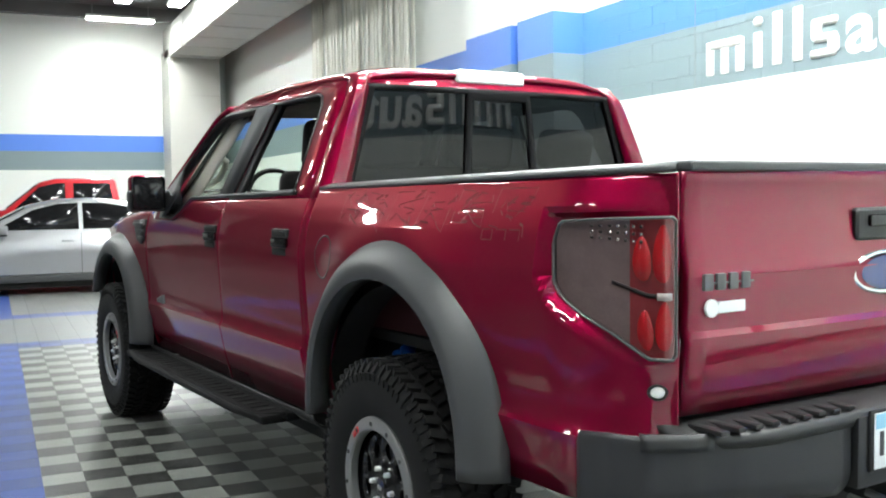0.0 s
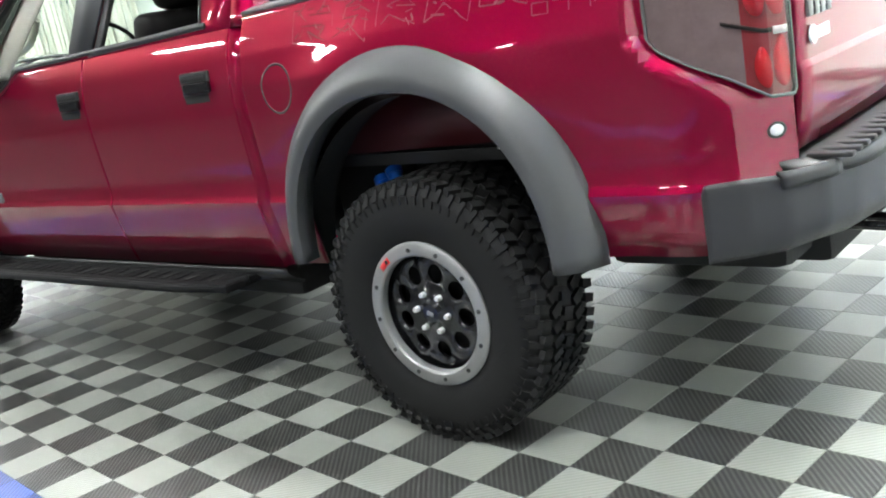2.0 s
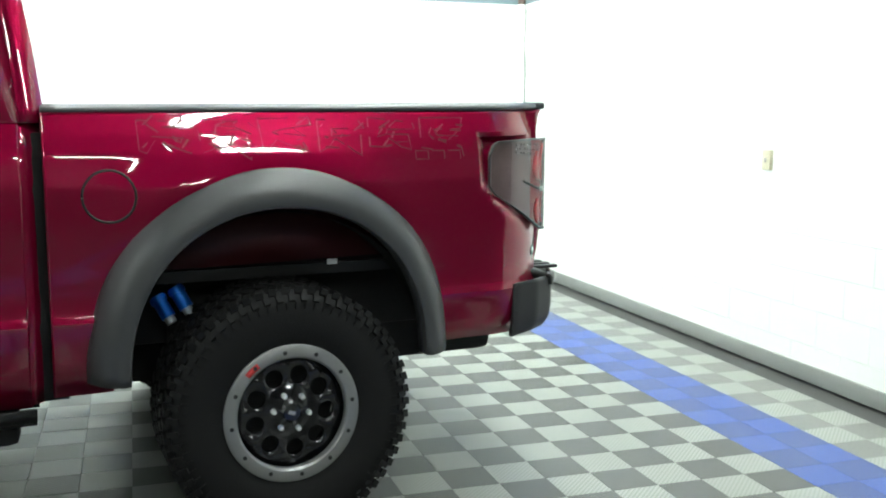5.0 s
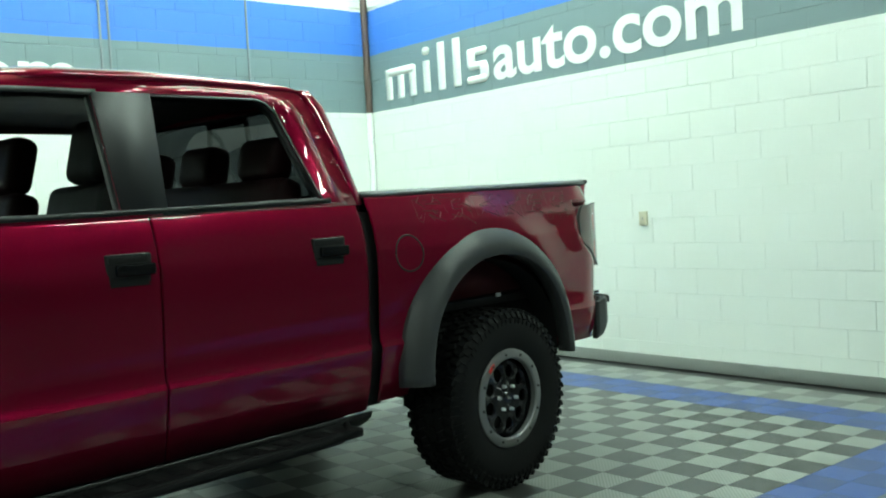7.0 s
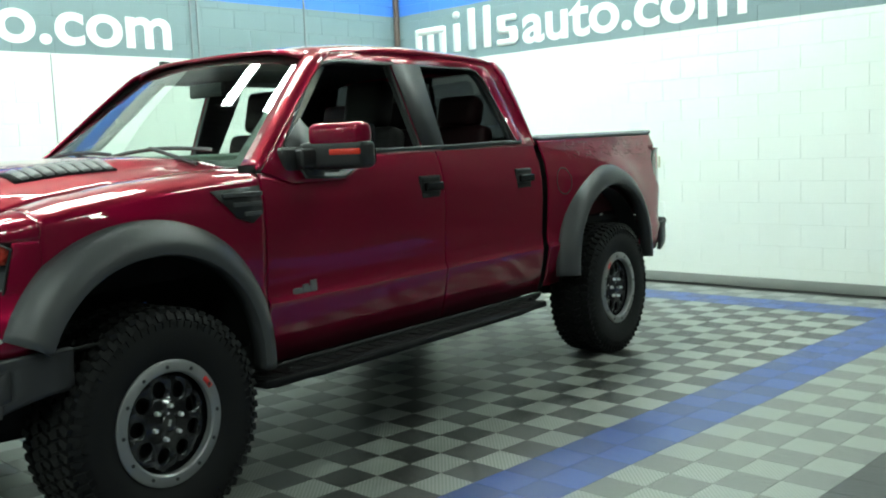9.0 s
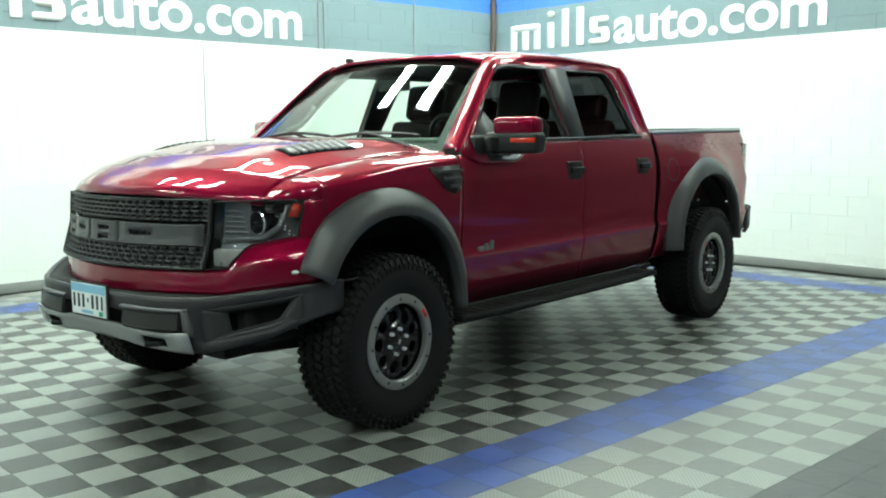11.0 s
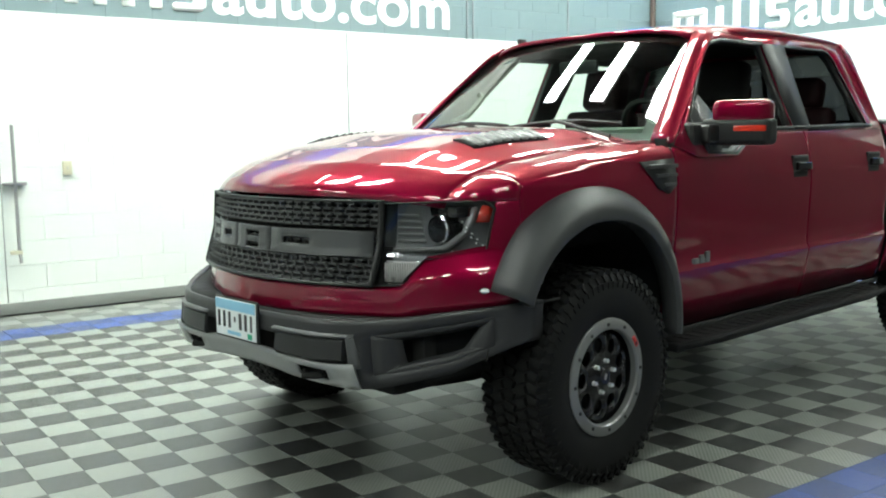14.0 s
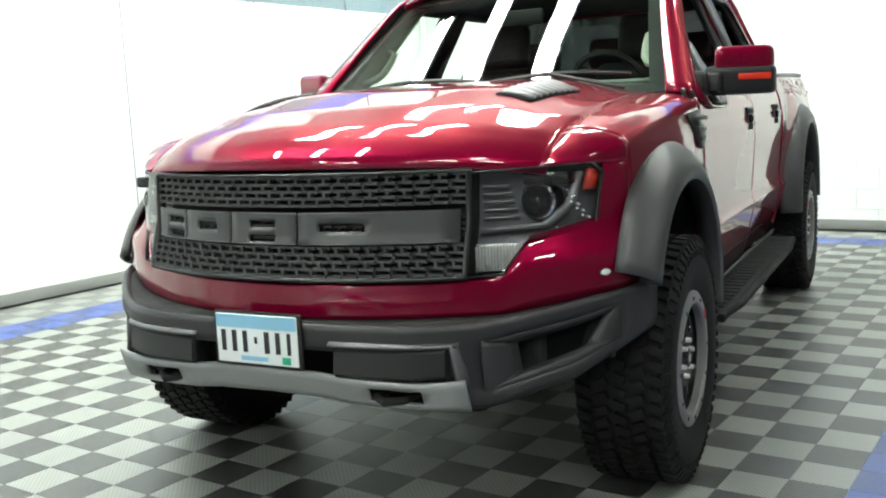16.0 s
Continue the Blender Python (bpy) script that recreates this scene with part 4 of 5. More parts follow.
# front bumper with openings
def bump_x(y, z):
    ay = abs(y)
    x = lerp(ay, [(0, 4.725), (0.35, 4.71), (0.5, 4.685), (0.6, 4.64), (0.75, 4.53), (0.85, 4.435), (0.95, 4.325), (1.02, 4.225), (1.055, 4.14), (1.06, 4.05)])
    return x - 0.10 * max(0, (0.62 - z)) - 0.05 * max(0, z - 0.70)
def bump_z(y, v):
    ay = abs(y)
    top = lerp(ay, [(0, 0.722), (0.7, 0.728), (1.0, 0.775), (1.06, 0.785)])
    low = lerp(ay, [(0, 0.50), (0.62, 0.47), (0.7, 0.475), (0.9, 0.535), (1.06, 0.64)])
    return low + (top - low) * v
bys = [-1.06, -1.055, -1.03, -1.0, -0.95, -0.9, -0.82, -0.74, -0.68, -0.60, -0.5, -0.4, -0.3, -0.21, -0.1, 0, 0.1, 0.21, 0.3, 0.4, 0.5, 0.60, 0.68, 0.74, 0.82, 0.9, 0.95, 1.0, 1.03, 1.055, 1.06]
bp = part("front_bumper", patch(lambda y, v: (bump_x(y, bump_z(y, v)), y, bump_z(y, v)), bys, [0, 0.1, 0.2, 0.3, 0.45, 0.6, 0.68, 0.8, 0.92, 1], hole=lambda y, v: (0.68 < abs(y) < 1.0 and 0.2 < v < 0.8) or (abs(y) < 0.60 and v < 0.68)), BUMPER, truck, "dark grey steel front bumper with openings", sharp=28, solid=0.03, off=-1)
part("bumper_cavity", boxed(4.1, 4.42, -0.80, 0.80, 0.49, 0.72), UNDER, bp)
# Shelf coloured near black for the shade between fascia and bumper.
part("shaded_shelf", patch(lambda y, v: (bump_x(y, 0.72) - 0.012 - 0.16 * v, y, bump_z(y, 1) - 0.006), bys, [0, 1]), UNDER, bp, solid=0.01)
for s in (1, -1):
    g = bmesh.new()
    rings = []
    for y in [0.262, 0.27, 0.30, 0.40, 0.50, 0.56, 0.60, 0.607]:
        inset = 0.012 if y in (0.262, 0.607) else 0.0
        rings.append([g.verts.new((bump_x(y, 0.62) + dx - (inset if dx > 0 else 0), s * y, z)) for dx, z in ((-0.06, 0.572), (0.008, 0.574 + inset), (0.018, 0.586 + inset), (0.012, 0.652 - inset), (0.0, 0.666 - inset), (-0.06, 0.668))])
    for r0, r1 in zip(rings, rings[1:]):
        for k in range(5):
            g.faces.new((r0[k], r0[k + 1], r1[k + 1], r1[k]) if s > 0 else (r0[k], r1[k], r1[k + 1], r0[k + 1]))
    g.faces.new(rings[0])
    g.faces.new(rings[-1])
    part("bump_stop", g, BLACK, bp, "black rubber bump stop", sharp=30)
    part("stop_trim", patch(lambda y, v: (bump_x(y, 0.66) + 0.016 - 0.03 * v, s * y, 0.668 + 0.012 * v), span(0.25, 0.63, 8), [0, 0.5, 1]), BUMPER_EDGE, bp, "grey trim over the bump stop", solid=0.008)
    part("stop_cheek", patch(lambda v, q: (bump_x(0.615 + 0.03 * q, 0.62) + 0.016 - 0.02 * q, s * (0.612 + 0.022 * (1 - v) + 0.016 * q), 0.552 + 0.122 * v), span(0, 1, 6), [0, 0.5, 1]), BUMPER_EDGE, bp, solid=0.01)
    rim_out, rim_in = [(0.68, 0.8), (0.68, 0.2), (1.0, 0.2), (1.0, 0.8)], [(0.755, 0.69), (0.765, 0.30), (0.915, 0.36), (0.962, 0.70)]

    def vent(u, q, s=s):
        k, f = int(u) % 4, u - int(u)
        (a0, b0), (a1, b1), (c0, d0), (c1, d1) = rim_out[k], rim_out[(k + 1) % 4], rim_in[k], rim_in[(k + 1) % 4]
        y, v = (a0 + (a1 - a0) * f) * (1 - q) + (c0 + (c1 - c0) * f) * q, (b0 + (b1 - b0) * f) * (1 - q) + (d0 + (d1 - d0) * f) * q
        z = bump_z(y, v)
        return (bump_x(y, z) - 0.004 - 0.034 * q, s * y, z)
    part("vent_surround", patch(vent, span(0, 4, 32), [0, 0.5, 1]), BUMPER, bp, "bevelled surround of the bumper opening", sharp=25, solid=0.012)
    # Black sheet set behind the opening in place of its inner shade.
    part("vent_shade", patch(lambda a, v: (bump_x(a, 0.6) - 0.12, s * a, bump_z(a, v)), span(0.70, 0.99, 8), [0.12, 0.5, 0.9]), MATTBLACK, bp, "black sheet that darkens the bumper opening")
    part("tow_hook", tube(bmesh.new(), [(4.45, s * 0.37, 0.505), (4.66, s * 0.37, 0.505), (4.70, s * 0.42, 0.505), (4.66, s * 0.47, 0.505), (4.45, s * 0.47, 0.505)], 0.013, 8), UNDER, bp)
sk = part("skid_plate", patch(lambda y, v: (4.706 - 0.058 * (abs(y) / 0.66) ** 4 - 0.035 * (1 - v), y, lerp(abs(y), [(0, 0.497), (0.25, 0.492), (0.30, 0.484), (0.6, 0.478), (0.66, 0.478)]) + (lerp(abs(y), [(0, 0.562), (0.5, 0.562), (0.66, 0.575)]) - 0.478) * v), [-0.66, -0.60, -0.53, -0.48, -0.36, -0.3, -0.2, 0, 0.2, 0.3, 0.36, 0.48, 0.53, 0.60, 0.66], [0, 0.2, 0.4, 0.72, 1], hole=lambda y, v: 0.36 < abs(y) < 0.53 and 0.2 < v < 0.72), SKID, truck, "silver skid plate under the bumper", sharp=30, solid=0.012)
part("front_undertray", patch(lambda u, v: (4.58 - 0.9 * u, -0.55 + 1.1 * v, 0.47 - 0.10 * math.sin(u * 2)), span(0, 1, 4), span(0, 1, 4)), UNDER, truck, solid=0.01)

def number_plate(x, y, z, yaw, name):
    m = Matrix.Translation((x, y, z)) @ Matrix.Rotation(yaw, 4, "Z")
    p = part(name, boxed(-0.012, 0.0, -0.165, 0.165, -0.085, 0.085, 0.008, m=m), BLACK, truck, "white and pale blue number plate in a black frame")
    part("plate_face", boxed(-0.004, 0.004, -0.152, 0.152, -0.076, 0.076, 0.003, m=m), PLATEWHITE, p)
    part("blue_band", boxed(0.002, 0.0055, -0.15, 0.15, 0.034, 0.074, 0.0, m=m), PLATEBLUE, p)
    for k, w in enumerate((0.016, 0.016, 0.016, 0.010, 0.018, 0.016, 0.012)):
        yy = 0.124 - 0.041 * k
        part("character_bar", boxed(0.003, 0.0065, -yy - w / 2, -yy + w / 2, -0.04 if k != 3 else -0.012, 0.026 if k != 3 else 0.008, 0.0, m=m), INK, p)
    part("lower_bar", boxed(0.003, 0.006, -0.06, 0.04, -0.066, -0.052, 0.0, m=m), PLATEBLUE, p)
    part("sticker", boxed(0.003, 0.0065, 0.095, 0.125, -0.07, -0.048, 0.0, m=m), GREENMARK, p)
    return p
number_plate(4.735, 0.0, 0.672, 0.0, "front_number_plate")

# bed, tailgate and rear bumper
part("bed_floor", boxed(-1.08, 0.74, -0.84, 0.84, 0.86, 0.90), BLACK, truck)
for s in (1, -1):
    part("bed_inner_side", boxed(-1.04, 0.74, s * 0.775, s * 0.805, 0.9, 1.43), BLACK, truck)
    part("bed_rail", patch(lambda x, v: (x, s * (0.80 + (side_y(x, 1.43) - 0.795) * v), lerp(x, [(-1.1, 1.458), (0.745, 1.436)]) + 0.016 * math.sin(math.pi * min(1, v * 1.0 + 0.05))), span(-1.10, 0.745, 24), span(0, 1, 5)), PLASTIC, truck, "grey plastic bed rail cap", solid=0.014)
part("bed_front", boxed(0.70, 0.745, -0.9, 0.9, 0.60, 1.43, 0.005), BLACK, truck)
def gate(y, z):
    ay = abs(y)
    x = lerp(z, [(0.845, -1.112), (0.90, -1.126), (1.0, -1.138), (1.035, -1.141), (1.05, -1.131), (1.08, -1.130), (1.19, -1.140), (1.205, -1.134), (1.30, -1.120), (1.38, -1.114), (1.43, -1.122), (1.462, -1.135)])
    x += 0.018 * (ay / 0.8) ** 2
    return (x, y, z)
tg = part("tailgate", patch(gate, span(-0.805, 0.805, 24), [0.845, 0.9, 0.95, 1.0, 1.02, 1.035, 1.05, 1.065, 1.08, 1.14, 1.19, 1.205, 1.25, 1.30, 1.34, 1.38, 1.41, 1.43, 1.462]), PAINT, truck, "ruby red tailgate", sharp=18, solid=0.03, off=0)
part("gate_cap", boxed(-1.15, -1.06, -0.81, 0.81, 1.455, 1.482, 0.011, 3), PLASTIC, tg)
th = part("gate_handle", boxed(-1.152, -1.11, -0.145, 0.145, 1.26, 1.355, 0.02, 3), BLACK, tg, "black tailgate handle")
part("grip", boxed(-1.165, -1.145, -0.10, 0.10, 1.30, 1.335, 0.01), GLOSSBLACK, th)
ov = part("oval_badge", lathe(bmesh.new(), [(0.0, 0.012), (0.82, 0.012), (0.9, 0.016), (1.0, 0.010), (1.03, -0.01)], 40), CHROME, tg, "oval chrome-edged badge, plain")
ov.matrix_local = Matrix.Translation((-1.137, 0.0, 1.168)) @ Matrix.Rotation(radians(90), 4, "Z") @ Matrix.Diagonal((0.172, 1, 0.066, 1))
oi = part("enamel", lathe(bmesh.new(), [(0.0, 0.019), (0.74, 0.017)], 40), OVALBLUE, ov)
em = part("emblem", boxed(-1.145, -1.137, 0.575, 0.755, 1.172, 1.177, 0.001), LAMPRIM, tg, "grey emblem of plain bars")
for k in range(4):
    part("emblem_bar", boxed(-1.148, -1.136, 0.727 - 0.046 * k, 0.76 - 0.046 * k, 1.157, 1.199, 0.004), LAMPRIM, em)
sg = part("dealer_sticker", boxed(-1.143, -1.138, 0.605, 0.705, 1.098, 1.127, 0.001), WHITE, tg, "white plain sticker bar")
part("sticker_disc", cyl(bmesh.new(), (-1.138, 0.73, 1.112), (-1.145, 0.73, 1.112), 0.023, seg=20), WHITE, sg)
for s in (1, -1):
    # tail lamp wrapping the corner
    def corner(a, b, o=0.0, s=s):
        """a runs from the flank round to the rear face."""
        x = lerp(a, [(0, -0.71), (0.35, -0.845), (0.6, -0.98), (0.78, -1.06), (0.9, -1.10), (1, -1.108)])
        y = side_y(x, 1.1) - inset_depth(x) if a < 0.6 else lerp(a, [(0.6, side_y(-0.98, 1.1) - inset_depth(-0.98)), (0.78, 0.885), (0.9, 0.855), (1, 0.825)])
        return (x - o * (0.25 + 0.75 * a), s * (y + o * (1 - 0.6 * a)), b)
    def low(a):
        return lerp(a, [(0.24, 1.175), (0.27, 1.15), (0.66, 1.03), (0.80, 0.988), (0.95, 0.986), (0.985, 1.0)])

    def high(a):
        return lerp(a, [(0.24, 1.27), (0.27, 1.315), (0.33, 1.335), (0.6, 1.343), (0.95, 1.347), (0.985, 1.335)])

    def lamp_patch(a0, a1, v0, v1, o, n=12, m=6, hole=None):
        return patch(lambda a, v: corner(a, low(a) + (high(a) - low(a)) * v, o), span(a0, a1, n), span(v0, v1, m), hole=hole)
    edge = [0.24, 0.252] + span(0.30, 0.95, 18) + [0.974, 0.985]
    tl = part("tail_lamp", patch(lambda a, v: corner(a, low(a) + (high(a) - low(a)) * v, 0.019), edge, [0, 0.02, 0.3, 0.6, 0.98, 1], hole=lambda a, v: 0.252 < a < 0.974 and 0.02 < v < 0.98), LAMPRIM, truck, "smoked tail lamp with red lights", solid=0.012)
    part("lens", lamp_patch(0.255, 0.975, 0.015, 0.985, 0.023, 24, 8), LENS_SMOKE, tl, "smoky clear lens")
    part("front_housing", lamp_patch(0.25, 0.70, 0.01, 0.99, 0.008, 12, 6), TAILGREY, tl, "smoky grey housing")
    part("rear_housing", lamp_patch(0.70, 0.98, 0.01, 0.99, 0.008, 12, 6), TAILRED, tl, "dark red housing")
    for ca, cv, ra, rv in ((0.765, 0.70, 0.05, 0.16), (0.885, 0.74, 0.06, 0.20), (0.785, 0.20, 0.045, 0.14), (0.895, 0.24, 0.055, 0.17)):
        egg = [(ca + ra * math.cos(q * math.pi / 12) * (1 - 0.25 * math.sin(q * math.pi / 12)), cv + rv * math.sin(q * math.pi / 12)) for q in range(24)]
        part("red_light", sheet(egg, [], lambda a, v: corner(a, low(a) + (high(a) - low(a)) * v, 0.014)), REDLAMP, tl, "red light", solid=0.005)
    part("reversing_light", lamp_patch(0.85, 0.95, 0.42, 0.47, 0.016, 4, 2), WHITELENS, tl, solid=0.006)
    part("divider", lamp_patch(0.60, 0.85, 0.435, 0.465, 0.012, 12, 1), BLACK, tl, solid=0.003)
    for k in range(7):
        for j in range(3):
            part("facet", lamp_patch(0.50 + 0.042 * k, 0.515 + 0.042 * k, 0.915 - 0.055 * j, 0.94 - 0.055 * j, 0.016, 1, 1), CHROME if (k + j) % 2 else BLACK, tl, solid=0.003)
    # bumper end
    def bumper_end(a, v, s=s):
        """a runs from the flank round to the middle, v from the lower edge up over the lip."""
        x = lerp(a, [(0, -0.915), (0.12, -0.935), (0.3, -1.03), (0.45, -1.12), (0.6, -1.18), (0.75, -1.215), (1, -1.245)])
        y = lerp(a, [(0, 0.985), (0.12, 0.992), (0.3, 0.975), (0.45, 0.925), (0.6, 0.835), (0.75, 0.70), (1, 0.30)])
        low, top = lerp(a, [(0, 0.588), (0.3, 0.602), (0.6, 0.612), (1, 0.575)]), lerp(a, [(0, 0.775), (0.1, 0.79), (0.3, 0.80), (1, 0.795)])
        k = min(1.0, v / 0.85)
        tuck = 0.045 * max(0.0, 1 - k / 0.35) ** 2 * lerp(a, [(0, 0.1), (0.3, 0.7), (0.6, 1), (1, 1)]) + (0.02 * ((v - 0.85) / 0.15) if v > 0.85 else 0)
        return (x + tuck * lerp(a, [(0, 0.3), (0.4, 0.8), (1, 1)]), s * (y - 0.6 * tuck * (1 - a)), low + (top - low) * k + (0.006 if v > 0.9 else 0))
    end = part("rear_bumper_end", patch(bumper_end, span(0, 1, 40), [0, 0.06, 0.12, 0.2, 0.3, 0.45, 0.6, 0.75, 0.83, 0.87, 0.94, 1]), BUMPER, truck, "dark grey bumper end cap", sharp=40, solid=0.03, off=-1 if s > 0 else 1)
    part("step_corner", patch(lambda a, v: (bumper_end(a, 0.72 + 0.26 * v)[0] - 0.006, bumper_end(a, 0.72 + 0.26 * v)[1] * 1.006, bumper_end(a, 0.72 + 0.26 * v)[2] + 0.004), span(0.42, 0.66, 10), span(0, 1, 5)), BLACK, end, "black step pad corner", solid=0.012)
for s in (1, -1):
    part("tow_hook", tube(bmesh.new(), [(-1.02, s * 0.43, 0.565), (-1.24, s * 0.43, 0.555), (-1.285, s * 0.445, 0.55), (-1.30, s * 0.475, 0.55), (-1.285, s * 0.505, 0.55), (-1.24, s * 0.52, 0.555), (-1.02, s * 0.52, 0.565)], 0.014, 8), GLOSSBLACK, truck, "glossy black recovery hook")
sp = part("bumper_step", patch(lambda y, v: (-1.10 - 0.15 * v + (0.22 * ((abs(y) - 0.6) / 0.35) ** 2 if abs(y) > 0.6 else 0), y, 0.815 - 0.03 * v * v), span(-0.85, 0.85, 40), span(0, 1, 5)), BLACK, truck, "black ribbed bumper step pad", solid=0.03)
for k in range(26):
    y = -0.78 + 1.56 * k / 25
    if abs(y) > 0.24:
        part("rib", boxed(-1.235, -1.12, y - 0.016, y + 0.016, 0.812, 0.826, 0.006), BLACK, sp)
part("plate_recess", boxed(-1.262, -1.10, -0.29, 0.29, 0.60, 0.80, 0.015), BLACK, truck)
number_plate(-1.272, 0.085, 0.728, math.pi, "rear_number_plate")
part("hitch", boxed(-1.27, -0.9, -0.05, 0.05, 0.50, 0.58, 0.01), UNDER, truck, "dark tow hitch receiver")
part("hitch_loop", tube(bmesh.new(), [(-1.2, 0.16, 0.56), (-1.27, 0.16, 0.55), (-1.29, 0.20, 0.55), (-1.27, 0.24, 0.55), (-1.2, 0.24, 0.56)], 0.012, 8), STEEL, truck)

# fuel flap and faded flank decal
part("fuel_flap", patch(lambda a, r: (0.56 + r * math.cos(a), side_y(0.56 + r * math.cos(a), 1.175 + r * math.sin(a)) + 0.0045, 1.175 + r * math.sin(a)), span(0, 2 * math.pi, 48), [0.0765, 0.0845]), BLACK, truck, "round fuel flap seam", solid=0.002)
rnd = random.Random(4)
dc = bmesh.new()


def stroke(x0, z0, x1, z1, w):
    """A thin worn strip lying on the flank."""
    d = Vector((x1 - x0, z1 - z0)).normalized()
    n2 = Vector((-d.y, d.x)) * w / 2
    k = max(1, int(math.hypot(x1 - x0, z1 - z0) / 0.03))
    rows = []
    for t in span(0, 1, k):
        a, b = x0 + (x1 - x0) * t, z0 + (z1 - z0) * t
        g = 1 if rnd.random() > 0.25 else 0.45
        rows.append([dc.verts.new((a + q * g * n2.x, side_y(a, b) + 0.0065, b + q * g * n2.y)) for q in (-1, 1)])
    for r0, r1 in zip(rows, rows[1:]):
        if rnd.random() > 0.3:
            dc.faces.new((r0[0], r0[1], r1[1], r1[0]))


for k in range(6):
    x0 = 0.47 - 0.20 * k
    loop = [(x0, 1.405), (x0 - 0.17, 1.40), (x0 - 0.175, 1.375), (x0 - 0.06, 1.372), (x0 - 0.055, 1.352), (x0 - 0.155, 1.345), (x0 - 0.165, 1.30 - 0.02 * (k % 2)), (x0 - 0.12, 1.30), (x0 - 0.07, 1.33), (x0 - 0.04, 1.30), (x0 - 0.005, 1.30)]
    loop = [(a + rnd.uniform(-0.012, 0.012), b + rnd.uniform(-0.01, 0.01) + 0.012) for a, b in loop]
    for (a0, b0), (a1, b1) in zip(loop, loop[1:] + loop[:1]):
        stroke(a0, b0, a1, b1, 0.0045)
    for q in range(14):
        a, b = x0 - rnd.uniform(0.02, 0.15), rnd.uniform(1.32, 1.40)
        stroke(a, b, a - rnd.uniform(0.01, 0.05), b + rnd.uniform(-0.03, 0.03), rnd.uniform(0.003, 0.012))
for k in range(3):
    x0 = -0.50 - 0.065 * k
    for b in (1.275, 1.305):
        stroke(x0, b, x0 - 0.05, b, 0.004)
    stroke(x0, 1.275, x0, 1.305, 0.004)
    stroke(x0 - 0.05, 1.275, x0 - 0.05, 1.305, 0.004)
tagged(part("faded_decal", dc, DECAL, truck, "faint worn grey decal strokes"), kind="stuff")

# underside, with added boxes that deepen the shade below
part("bed_underside", boxed(-1.0, 0.74, -0.70, 0.70, 0.62, 0.87, 0.03), UNDER, truck)
part("chassis", boxed(-1.05, 4.3, -0.45, 0.45, 0.42, 0.60, 0.03), UNDER, truck, "dark chassis")
part("cab_floor", boxed(0.79, 3.25, -0.90, 0.90, 0.50, 0.60), UNDER, truck)
# The next three boxes are unseen and block light under the truck.
part("cab_shade_box", boxed(0.85, 2.95, -0.86, 0.86, 0.36, 0.52, 0.04), UNDER, truck, "unseen dark box that deepens the shade under the cab")
part("nose_shade_box", boxed(3.25, 4.40, -0.60, 0.60, 0.39, 0.56, 0.04), UNDER, truck)
part("bed_shade_box", boxed(-1.0, -0.42, -0.66, 0.66, 0.46, 0.64, 0.05), UNDER, truck)
part("engine_bay", boxed(3.1, 4.42, -0.56, 0.56, 0.55, 1.10, 0.05), UNDER, truck)
for ax in (AX_R, AX_F):
    part("axle", cyl(bmesh.new(), (ax, -0.8, 0.42), (ax, 0.8, 0.42), 0.06), UNDER, truck)
for s in (1, -1):
    for ax in (0.33, AX_F - 0.12):
        dm = part("damper", cyl(bmesh.new(), (ax, s * 0.72, 0.42), (ax - 0.02, s * 0.70, 0.86), 0.032), UNDER, truck)
        for dx, dz in ((0.0, 0.0), (0.062, -0.028)):
            part("reservoir", cyl(bmesh.new(), (ax + dx, s * 0.77, 0.835 + dz), (ax + dx - 0.035, s * 0.80, 0.765 + dz), 0.026), BLUEPART, dm, "blue anodised damper reservoir")
            part("collar", cyl(bmesh.new(), (ax + dx - 0.002, s * 0.772, 0.832 + dz), (ax + dx - 0.010, s * 0.778, 0.815 + dz), 0.031), BLUEPART, dm, "blue anodised collar")
            part("cap", cyl(bmesh.new(), (ax + dx - 0.035, s * 0.80, 0.765 + dz), (ax + dx - 0.045, s * 0.808, 0.745 + dz), 0.019), STEEL, dm, "silver cap")
    part("rail_tag", boxed(-0.245, -0.205, s * 0.852, s * 0.858, 0.895, 0.915, 0.002), WHITELENS, truck, "small white tag")

# interior
part("dashboard", patch(lambda y, a: (2.95 + 0.28 * math.cos(a) - 0.3, y, 1.18 + 0.16 * math.sin(a)), span(-0.82, 0.82, 10), span(-0.6, 2.6, 8)), DASH, truck, solid=0.02)
part("dash_top", boxed(2.60, 2.93, -0.79, 0.79, 1.36, 1.425, 0.025, 3), DASHTOP, truck, "pale dash top")
sw = part("steering_wheel", lathe(bmesh.new(), [(0.178, -0.014), (0.194, 0.0), (0.178, 0.014), (0.164, 0.0), (0.178, -0.014)], 36), LEATHER, truck)
sw.matrix_local = Matrix.Translation((2.42, 0.42, 1.40)) @ Matrix.Rotation(radians(25), 4, "Y") @ Matrix.Rotation(radians(90), 4, "Z")
part("spoke", boxed(-0.17, 0.17, -0.012, 0.012, -0.03, 0.03, 0.008), LEATHER, sw)
